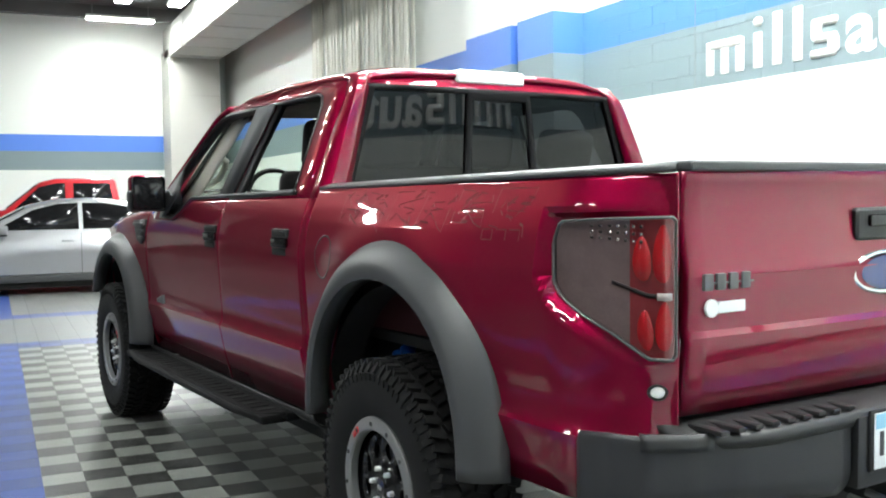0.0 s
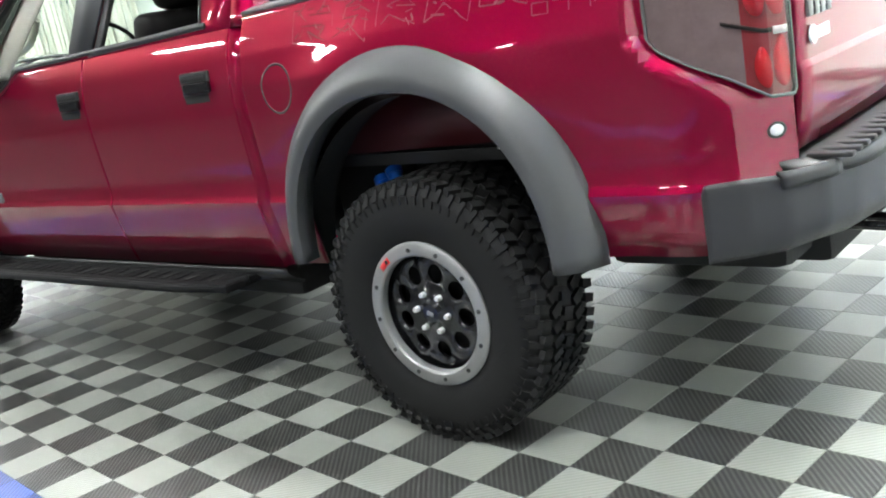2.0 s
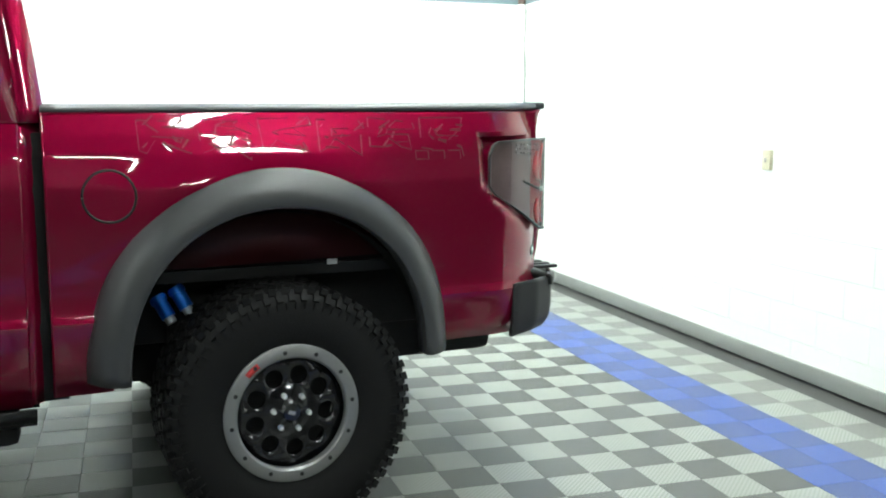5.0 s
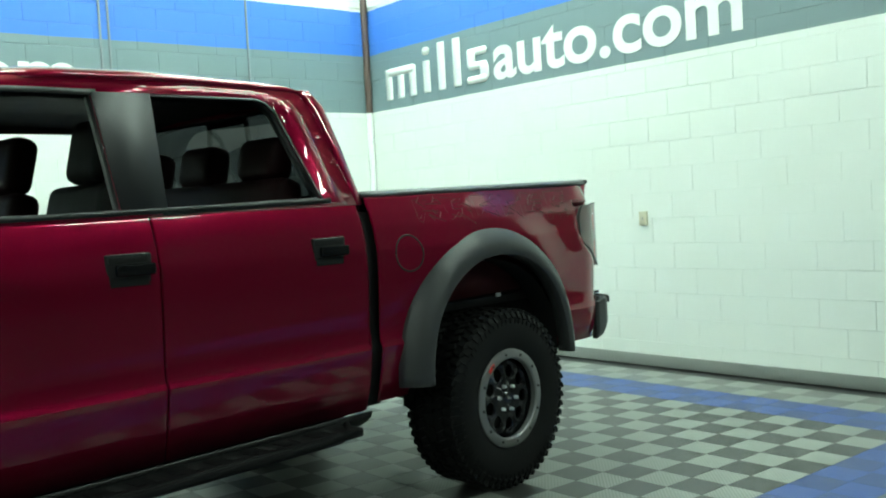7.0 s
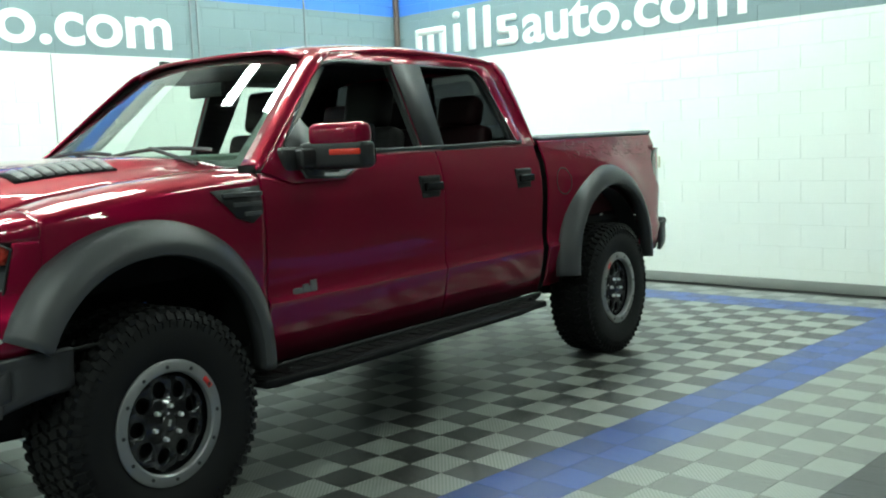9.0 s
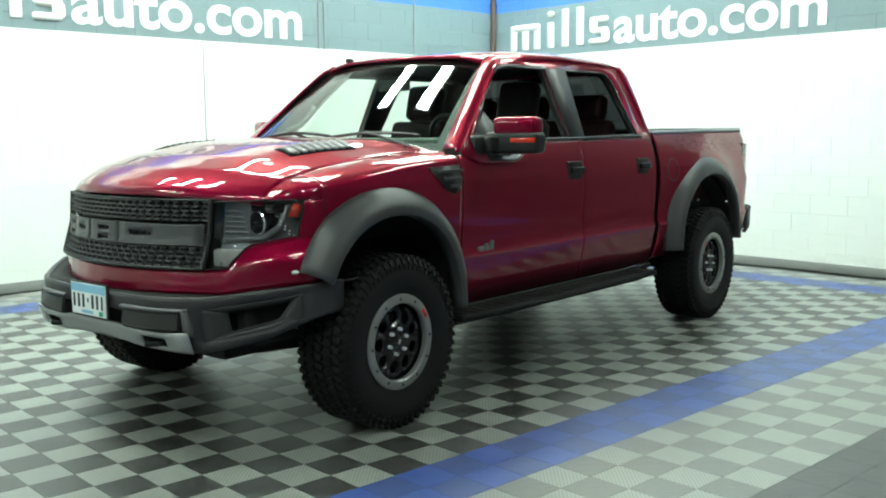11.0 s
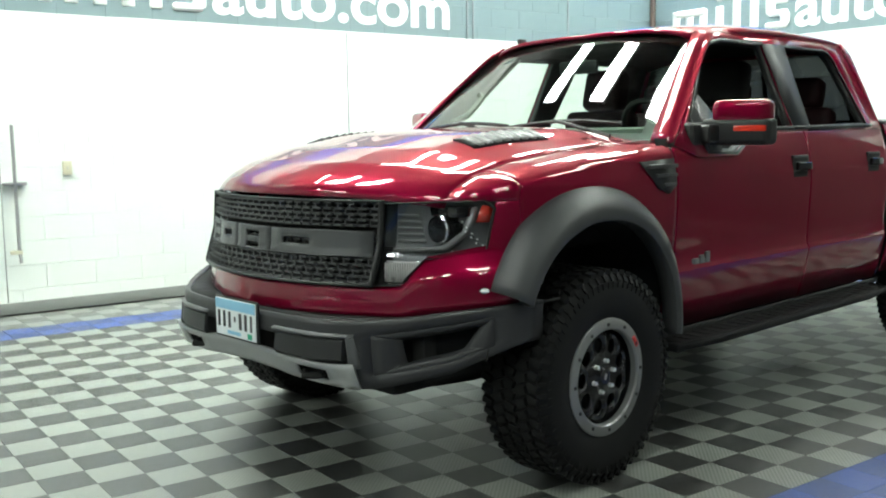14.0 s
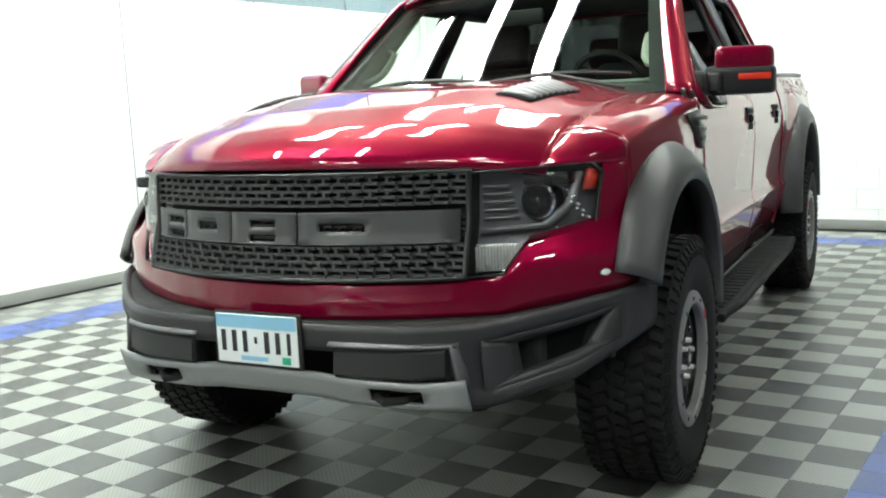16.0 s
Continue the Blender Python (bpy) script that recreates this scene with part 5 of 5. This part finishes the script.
def seat(x, y, w, colour, rear=False):
    st = part("rear_seat" if rear else "front_seat", boxed(x - 0.26, x + 0.28, y - w / 2, y + w / 2, 0.82, 1.0, 0.05, 3), LEATHER, truck, "dark leather seat")
    tilt = Matrix.Translation((x - 0.24, y, 0.98)) @ Matrix.Rotation(radians(-14), 4, "Y")
    part("backrest", boxed(-0.07, 0.07, -w / 2 + 0.01, w / 2 - 0.01, -0.08, 0.57, 0.065, 4, m=tilt), colour, st)
    for k in ([0] if not rear else [-0.5, 0, 0.5]):
        part("headrest", boxed(-0.065, 0.065, k - 0.15, k + 0.15, 0.575 if not rear else 0.565, 0.835 if not rear else 0.76, 0.062, 5, m=tilt), colour, st)
    return st
seat(2.12, 0.42, 0.54, LEATHER)
seat(2.12, -0.42, 0.54, MAROON)
seat(1.34, 0.0, 1.5, MAROON, True)
for s in (1, -1):
    part("pillar_lining", patch(lambda v, q: (3.00 - 0.60 * v - 0.20 * q * (1 - 0.35 * v), s * (0.825 - 0.17 * v - 0.02 * q + 0.012 * math.sin(math.pi * q)), 1.372 + 0.505 * v - 0.02 * q), span(0, 1, 12), span(0, 1, 5)), BEIGE, truck, "pale pillar lining", solid=0.008)
    part("grab_handle", tube(bmesh.new(), [(2.77, s * 0.755, 1.475), (2.745, s * 0.70, 1.492), (2.70, s * 0.675, 1.52), (2.64, s * 0.665, 1.575), (2.60, s * 0.665, 1.615), (2.585, s * 0.70, 1.635)], 0.018, 8), BEIGE, truck)
    part("door_card", boxed(0.85, 3.0, s * 0.86, s * 0.90, 0.60, 1.31, 0.02), LEATHER, truck)

# wheels
def tyre_mesh():
    bm = lathe(bmesh.new(), [(0.225, 0.10), (0.232, 0.135), (0.26, 0.150), (0.31, 0.158), (0.355, 0.157), (0.39, 0.150), (0.408, 0.138), (0.417, 0.10), (0.419, 0.05), (0.419, -0.05), (0.417, -0.10), (0.408, -0.138), (0.39, -0.150), (0.355, -0.157), (0.31, -0.158), (0.26, -0.15), (0.232, -0.135), (0.225, -0.10)], 64)
    return bm


def tread_mesh():
    bm = bmesh.new()
    n = 58
    for k in range(n):
        for row, (y, w, h) in enumerate(((-0.120, 0.046, 0.026), (-0.060, 0.048, 0.030), (0.0, 0.046, 0.027), (0.060, 0.048, 0.030), (0.120, 0.046, 0.026))):
            a = 2 * math.pi * (k + 0.5 * (row % 2)) / n
            m = Matrix.Rotation(-a, 4, "Y") @ Matrix.Translation((0.4205, y, 0)) @ Matrix.Rotation(radians(22 if row % 2 else -18), 4, "X")
            box(bm, -0.008, 0.0125, -w / 2, w / 2, -h / 2, h / 2, m=m)
        for sy in (-1, 1):
            a = 2 * math.pi * (k + 0.25) / n
            m = Matrix.Rotation(-a, 4, "Y") @ Matrix.Translation((0.397, sy * 0.145, 0)) @ Matrix.Rotation(radians(-sy * 32), 4, "Z")
            box(bm, -0.014, 0.026, -0.009, 0.008, -0.0105, 0.0105, m=m)
    for k in range(72):
        a = 2 * math.pi * k / 72
        m = Matrix.Rotation(-a, 4, "Y") @ Matrix.Translation((0.372, 0.157, 0))
        box(bm, -0.012, 0.012, -0.002, 0.0025, -0.0025, 0.0025, m=m)
    return bm


wheel = new("wheel")
wheel.parent = truck
wheel["label"] = "off-road wheel with a grey beadlock ring"
part("tyre", tyre_mesh(), RUBBER, wheel, "black all-terrain tyre with a blocky tread", sharp=28)
tagged(part("tread", tread_mesh(), RUBBER, wheel, sharp=28), kind="stuff")
part("rim", lathe(bmesh.new(), [(0.225, 0.135), (0.20, 0.13), (0.196, 0.08), (0.19, 0.0), (0.19, -0.12), (0.225, -0.13)], 48), GLOSSBLACK, wheel, "black rim")
holes = [ring_pts(0.128 * math.cos(2 * math.pi * k / 9 + 0.3), 0.128 * math.sin(2 * math.pi * k / 9 + 0.3), 0.031, 16) for k in range(9)]
part("disc", sheet(ring_pts(0, 0, 0.194, 48), holes, lambda a, b: (a, 0.108 - 0.35 * max(0, math.hypot(a, b) - 0.13) ** 1.2, b)), GLOSSBLACK, wheel, "black disc with round holes", solid=0.022, off=0)
part("brake_drum", cyl(bmesh.new(), (0, 0.0, 0), (0, 0.06, 0), 0.165, seg=32), UNDER, wheel)
ringo = part("beadlock_ring", lathe(bmesh.new(), [(0.192, 0.120), (0.192, 0.145), (0.198, 0.151), (0.228, 0.151), (0.238, 0.145), (0.240, 0.125)], 64), ALLOY, wheel, "grey machined beadlock ring")
for k in range(12):
    a = 2 * math.pi * k / 12 + 0.1
    part("ring_bolt", cyl(bmesh.new(), (0.214 * math.cos(a), 0.149, 0.214 * math.sin(a)), (0.214 * math.cos(a), 0.154, 0.214 * math.sin(a)), 0.0075, seg=8), BLACK, ringo)
part("ring_mark", patch(lambda a, r: (r * math.cos(a), 0.1525, r * math.sin(a)), span(2.02, 2.26, 5), [0.204, 0.224]), REDMARK, ringo, "red marking bar", solid=0.001)
hub = part("hub", lathe(bmesh.new(), [(0.0, 0.135), (0.03, 0.134), (0.036, 0.125), (0.05, 0.118), (0.085, 0.112), (0.09, 0.10)], 32), GLOSSBLACK, wheel)
part("hub_mark", boxed(-0.006, 0.006, 0.134, 0.137, -0.012, 0.012), STEEL, hub)
for k in range(6):
    a = 2 * math.pi * k / 6 + 0.35
    part("wheel_nut", cyl(bmesh.new(), (0.063 * math.cos(a), 0.108, 0.063 * math.sin(a)), (0.063 * math.cos(a), 0.137, 0.063 * math.sin(a)), 0.0105, 0.008, 8), NUT, hub, "chrome wheel nut")
wheel.matrix_local = Matrix.Translation((AX_R, 0.945, TYRE_R)) @ Matrix.Rotation(1.27, 4, "Y")
for (ax, s, turn) in ((AX_F, 1, -0.4), (AX_R, -1, 0.8), (AX_F, -1, 2.0)):
    w = copy_thing(wheel, Matrix.Translation((ax, s * 0.945, TYRE_R)) @ Matrix.Rotation(0 if s > 0 else math.pi, 4, "Z") @ Matrix.Rotation(turn, 4, "Y"))

# ---- other cars ----
def simple_car(name, m, label, paint, length, width, height, profile, glass_top, glass_spans, pillar, wheel_r, wheels, mirror_x):
    """A car built on its flank outline: profile in (x forward, z), glass as bands in the upper body."""
    car = thing(name, m, label, "car")
    hw = width / 2

    def half(z):
        return hw - 0.0 if z < 0.75 else hw - (z - 0.75) * 0.34
    body = bmesh.new()
    front, back = profile[0][0], profile[-1][0]
    rings = []
    for x in sorted(set([round(a, 3) for a, b in profile] + [round(q, 3) for q in span(profile[0][0], profile[-1][0], 30)])):
        T = lerp(x, profile)
        d = min(x - profile[0][0], profile[-1][0] - x)
        e = 1 - 0.16 * max(0.0, 1 - d / 0.45) ** 2
        zs = min(0.75, T - 0.05)
        side = [(0.0, 0.24), (hw * 0.90, 0.24), (hw * 0.985, 0.32), (hw, 0.45), (hw, 0.60), (hw, zs)]
        side += [(half(zs + (T - 0.03 - zs) * f), zs + (T - 0.03 - zs) * f) for f in (0.25, 0.5, 0.75, 1.0)]
        top = half(T)
        side += [(top * 0.95, T), (top * 0.8, T + 0.012), (top * 0.4, T + 0.02)]
        loop = side + [(0.0, T + 0.022)] + [(-a, b) for a, b in side[:0:-1]]
        rings.append([body.verts.new((x, a * e, b)) for a, b in loop])
    n = len(rings[0])
    for r0, r1 in zip(rings, rings[1:]):
        for k in range(n):
            body.faces.new((r0[k], r0[(k + 1) % n], r1[(k + 1) % n], r1[k]))
    body.faces.new(rings[0])
    body.faces.new(rings[-1])
    bmesh.ops.recalc_face_normals(body, faces=body.faces)
    for x0, x1, nm in glass_top:
        part(nm, patch(lambda x, v: (x, v * half(lerp(x, profile)), lerp(x, profile) + 0.012 + 0.024 * (1 - abs(v))), span(x0, x1, 6), span(-0.9, 0.9, 6)), GLOSSBLACK, car, solid=0.012)
    # Dark box below the car, standing in for its shadow.
    part("undershadow_box", boxed(profile[0][0] + 0.25, profile[-1][0] - 0.25, -hw + 0.12, hw - 0.12, 0.10, 0.27), UNDER, car)
    part("body", body, paint, car, sharp=30)
    for s in (1, -1):
        for loop in glass_spans:
            w = part("side_window", sheet(loop, [], lambda a, b: (a, s * (half(b) + 0.006 - 0.004), b)), GLOSSBLACK, car, "dark side window", solid=0.014)
        part("sill", boxed(-length * 0.28, length * 0.26, s * (hw - 0.02), s * (hw + 0.012), 0.20, 0.30, 0.01), PLASTIC, car)
        part("door_seam", boxed(-0.155, -0.148, s * (hw - 0.01), s * (hw + 0.003), 0.32, 0.92), BLACK, car)
        part("handle", boxed(-0.05, 0.13, s * (hw - 0.01), s * (hw + 0.025), 0.80, 0.83, 0.008), paint, car)
        mr = part("wing_mirror", boxed(mirror_x - 0.08, mirror_x + 0.06, s * (hw - 0.02), s * (hw + 0.18), 0.92, 1.06, 0.03, 3), paint, car)
        part("lower_shell", boxed(mirror_x - 0.07, mirror_x + 0.05, s * (hw + 0.02), s * (hw + 0.17), 0.90, 0.94, 0.01), BLACK, mr)
        for wx in wheels:
            wh = part("wheel", lathe(bmesh.new(), [(wheel_r * 0.62, 0.11), (wheel_r * 0.8, 0.12), (wheel_r * 0.97, 0.09), (wheel_r, 0.05), (wheel_r, -0.08), (wheel_r * 0.6, -0.1)], 36), RUBBER, car)
            wh.matrix_local = Matrix.Translation((wx, s * (hw - 0.09), wheel_r)) @ Matrix.Rotation(0 if s > 0 else math.pi, 4, "Z")
            part("rim", lathe(bmesh.new(), [(0.0, 0.09), (wheel_r * 0.2, 0.095), (wheel_r * 0.55, 0.10), (wheel_r * 0.63, 0.115)], 30), STEEL, wh)
            part("arch_shadow", patch(lambda a, y: (wx + (wheel_r + 0.05) * math.cos(a), s * y, wheel_r + (wheel_r + 0.05) * math.sin(a)), span(-0.3, math.pi + 0.3, 16), [hw - 0.25, hw + 0.004]), BLACK, car)
        part("headlamp", boxed(length / 2 - 0.25, length / 2 - 0.03, s * (hw - 0.38), s * (hw - 0.06), 0.62, 0.74, 0.03), REFLECTOR, car)
        part("tail_lamp", boxed(-length / 2 + 0.0, -length / 2 + 0.16, s * (hw - 0.4), s * (hw - 0.08), 0.70, 0.84, 0.03), REDLAMP, car)
    return car


sedan_profile = [(-2.38, 0.80), (-2.30, 0.98), (-2.2, 1.02), (-1.65, 1.08), (-0.95, 1.38), (-0.4, 1.44), (0.15, 1.43), (0.55, 1.34), (1.25, 0.97), (1.9, 0.84), (2.30, 0.72), (2.40, 0.60)]
sedan_glass = [[(1.05, 0.98), (0.52, 1.28), (0.15, 1.37), (-0.13, 1.38), (-0.13, 0.98)], [(-0.19, 0.98), (-0.19, 1.38), (-0.5, 1.375), (-0.95, 1.30), (-1.35, 1.08), (-1.30, 0.99)]]
simple_car("silver_sedan", pose(13.4, 1.15, 0, 0, 0, 90), "silver saloon car parked across the showroom", SILVER, 4.75, 1.84, 1.44, sedan_profile, [(0.62, 1.20, "windscreen"), (-1.58, -1.0, "rear_screen")], sedan_glass, 0, 0.33, (1.42, -1.38), 0.95)
truck_profile = [(-2.78, 1.20), (-2.74, 1.25), (-1.04, 1.25), (-0.95, 1.85), (-0.9, 1.90), (0.3, 1.90), (0.62, 1.82), (1.35, 1.22), (1.5, 1.2), (2.7, 1.10), (2.8, 0.95)]
truck_glass = [[(1.15, 1.25), (0.66, 1.72), (0.3, 1.80), (0.12, 1.80), (0.12, 1.22)], [(-0.05, 1.22), (-0.05, 1.80), (-0.82, 1.80), (-0.90, 1.24)]]
simple_car("red_pickup", pose(20.3, 0.62, 0, 0, 0, 90), "bright red pickup truck standing behind the silver car", PAINT_BRIGHT, 5.5, 1.98, 1.9, truck_profile, [(0.68, 1.32, "windscreen")], truck_glass, 0, 0.38, (1.75, -1.75), 1.05)


# ---- wall lettering ----
def lettering(name, origin, right, height, width):
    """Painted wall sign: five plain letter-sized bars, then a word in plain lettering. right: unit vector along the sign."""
    n = Vector((0, 0, 1))
    r = Vector(right)
    out = r.cross(n)
    m = Matrix((( r.x, n.x, out.x, origin[0]), (r.y, n.y, out.y, origin[1]), (r.z, n.z, out.z, origin[2]), (0, 0, 0, 1)))
    sign = thing(name, m, "large white painted lettering on the slate band", "sign", "wall signs")
    h = height

    lift = [0.0022]

    def bar(a0, a1, b0, b1, rad=0.012):
        lift[0] += 0.0004
        z = lift[0]
        part("letter_bar", sheet(rounded(a0 * width, a1 * width, b0 * h, b1 * h, rad), [], lambda a, b: (a, b, z)), WHITE, sign, solid=0.003)
    X = 0.70
    for a in (0.000, 0.047, 0.094):
        bar(a, a + 0.026, 0, X - (0.02 if a else 0))
    bar(0.010, 0.115, X - 0.17, X + 0.01, 0.03)
    bar(0.148, 0.174, 0, X)
    bar(0.147, 0.175, X + 0.12, X + 0.30, 0.045)
    bar(0.203, 0.229, 0, 1.02)
    bar(0.258, 0.284, 0, 1.02)
    bar(0.306, 0.372, X - 0.14, X + 0.01, 0.03)
    bar(0.306, 0.334, X * 0.45, X - 0.04, 0.03)
    bar(0.312, 0.372, X * 0.38, X * 0.60, 0.03)
    bar(0.348, 0.376, 0.05, X * 0.5, 0.03)
    bar(0.304, 0.370, -0.01, 0.14, 0.03)
    cu = bpy.data.curves.new("word", "FONT")
    cu.body, cu.size, cu.extrude, cu.offset, cu.space_character = "auto.com", 1.0, 0.002, 0.022, 1.0
    tmp = bpy.data.objects.new("word", cu)
    scene.collection.objects.link(tmp)
    bpy.context.view_layer.update()
    me = bpy.data.meshes.new_from_object(tmp.evaluated_get(bpy.context.evaluated_depsgraph_get()))
    scene.collection.objects.unlink(tmp)
    bpy.data.objects.remove(tmp)
    xs = [v.co.x for v in me.vertices]
    x0, x1 = min(xs), max(xs)
    low = 0.0
    cap = max(v.co.y for v in me.vertices)
    for v in me.vertices:
        v.co.x = width * (0.39 + 0.61 * (v.co.x - x0) / (x1 - x0))
        v.co.y = v.co.y * X * h / 0.53
        v.co.z += 0.002
    bm = bmesh.new()
    bm.from_mesh(me)
    bpy.data.meshes.remove(me)
    left = set(bm.verts)
    while left:
        seed = next(iter(left))
        stack, island = [seed], set()
        while stack:
            v = stack.pop()
            if v in island:
                continue
            island.add(v)
            stack += [e.other_vert(v) for e in v.link_edges]
        left -= island
        order = list(island)
        index = {v: k for k, v in enumerate(order)}
        lm = bpy.data.meshes.new("letter")
        lm.from_pydata([tuple(v.co) for v in order], [], [tuple(index[v] for v in f.verts) for f in bm.faces if f.verts[0] in island])
        lm.materials.append(WHITE)
        o = new("letter", lm)
        o.parent = sign
    bm.free()
    return sign


lettering("wall_sign", (XA, -3.86, 2.555), (0, 1, 0), 0.465, 4.37)
lettering("wall_sign", (4.37, YB, 2.555), (-1, 0, 0), 0.465, 4.37)

# ---- floor tiles and wall blocks ----
def tile_mesh(name, material):
    bm = bmesh.new()
    h = PITCH / 2 - 0.0004
    top = [(-h + 0.001, -h + 0.001), (h - 0.001, -h + 0.001), (h - 0.001, h - 0.001), (-h + 0.001, h - 0.001)]
    low = [(-h, -h), (h, -h), (h, h), (-h, h)]
    a = [bm.verts.new((*p, 0.0)) for p in top]
    b = [bm.verts.new((*p, -0.0012)) for p in low]
    c = [bm.verts.new((*p, -0.014)) for p in low]
    bm.faces.new(a)
    for k in range(4):
        j = (k + 1) % 4
        bm.faces.new((b[k], b[j], a[j], a[k]))
        bm.faces.new((c[k], c[j], b[j], b[k]))
    me = bpy.data.meshes.new(name)
    bm.to_mesh(me)
    bm.free()
    me.materials.append(material)
    return me


floor = tagged(new("floor"), "checkered slotted floor tiles with blue border stripes", "floor", kind="structure")
TILES = {k: tile_mesh("tile", m) for k, m in (("d", TILE_DARK), ("l", TILE_LIGHT), ("m", TILE_MID), ("b", TILE_BLUE), ("c", TILE_BLUE_DARK), ("f", TILE_FAR), ("g", TILE_GREY))}
GX, GY = -2.20, 2.04     # inner corner of the blue frame


def tile_kind(x, y, i, j):
    """Blue frame round the bay, dark and light checks inside, paler checks outside."""
    frame_x, frame_y = (GX - 0.4 < x < GX) or (7.0 < x < 7.4), (GY < y < GY + 0.4) or (-3.51 < y < -3.11)
    inside_x, inside_y = GX - 0.4 < x < 7.4, -3.51 < y < GY + 0.4
    if (frame_x and inside_y) or (frame_y and inside_x):
        return "c" if (i + j) % 2 else "b"
    if x > 9.5 and ((GY < y < GY + 0.4) or (9.5 < x < 9.9 and y < GY + 0.4)):
        return "b"
    if y > 3.24:
        return "b" if y > 3.78 else "g"
    odd = (i + j) % 2
    if x > 7.4:
        return "f"
    if GX < x < 7.0 and -3.11 < y < GY:
        return "d" if odd else "l"
    return "m" if odd else "l"


cells = []
for i in range(-6, 80):
    for j in range(-32, 11):
        x, y = GX + PITCH * (i + 0.5), GY + PITCH * (j + 0.5)
        if x - PITCH / 2 < XA or y - PITCH / 2 < YB or (y > 3.24 and x > 7.4):
            continue
        cells.append((x, y, tile_kind(x, y, i, j)))
near = [c for c in cells if -1.9 < c[0] < 5.0 and 1.05 < c[1] < 2.45][:300]
picked = set((c[0], c[1]) for c in near)
for x, y, k in near:
    o = new("tile", TILES[k])
    o.location = (x, y, 0)
    o.parent = floor
acc = {k: ([], []) for k in TILES}
for x, y, k in cells:
    if (x, y) in picked:
        continue
    vs, fs = acc[k]
    base = len(vs)
    me = TILES[k]
    vs += [(v.co.x + x, v.co.y + y, v.co.z) for v in me.vertices]
    fs += [tuple(base + q for q in p.vertices) for p in me.polygons]
for k, material in (("d", TILE_DARK), ("l", TILE_LIGHT), ("m", TILE_MID), ("b", TILE_BLUE), ("c", TILE_BLUE_DARK), ("f", TILE_FAR), ("g", TILE_GREY)):
    me = bpy.data.meshes.new("more_tiles")
    me.from_pydata(acc[k][0], [], acc[k][1])
    me.materials.append(material)
    o = new("more_tiles", me)
    o.parent = floor
    o["kind"] = "stuff"


def block_mesh():
    bm = bmesh.new()
    w, h, d = 0.1992, 0.0992, 0.012
    f = [(-w + 0.003, -h + 0.003), (w - 0.003, -h + 0.003), (w - 0.003, h - 0.003), (-w + 0.003, h - 0.003)]
    g = [(-w, -h), (w, -h), (w, h), (-w, h)]
    a = [bm.verts.new((p, d, q)) for p, q in f]
    b = [bm.verts.new((p, d - 0.0012, q)) for p, q in g]
    c = [bm.verts.new((p, 0, q)) for p, q in g]
    bm.faces.new(a[::-1])
    for k in range(4):
        j = (k + 1) % 4
        bm.faces.new((a[k], a[j], b[j], b[k]))
        bm.faces.new((b[k], b[j], c[j], c[k]))
    me = bpy.data.meshes.new("block")
    bm.to_mesh(me)
    bm.free()
    me.materials.append(WALL)
    return me


BLOCK = block_mesh()
rb = random.Random(7)
for wall, turn, start, stop, fixed in ((wall_west, -90, YB + 0.2, 1.9, XA - 0.012), (wall_south, 0, XA + 0.2, 6.2, YB - 0.012)):
    vs, fs, n = [], [], 0
    for row in range(19):
        p = start + (0.2 if row % 2 else 0.0)
        while p < stop:
            jit = rb.uniform(-0.0012, 0.0004)
            m = (pose(fixed + jit, p, 0.1 + 0.2 * row, 0, 0, turn) if turn else pose(p, fixed + jit, 0.1 + 0.2 * row))
            if 3 <= row <= 12 and n < 260 and (-3.4 < p < 4.2):
                o = new("block", BLOCK)
                o.matrix_world = m
                o.parent = wall
                n += 1
            else:
                base = len(vs)
                vs += [tuple(m @ v.co) for v in BLOCK.vertices]
                fs += [tuple(base + q for q in f.vertices) for f in BLOCK.polygons]
            p += 0.4
    me = bpy.data.meshes.new("more_blocks")
    me.from_pydata(vs, [], fs)
    me.materials.append(WALL)
    o = new("more_blocks", me)
    o.parent = wall
    o["kind"] = "stuff"
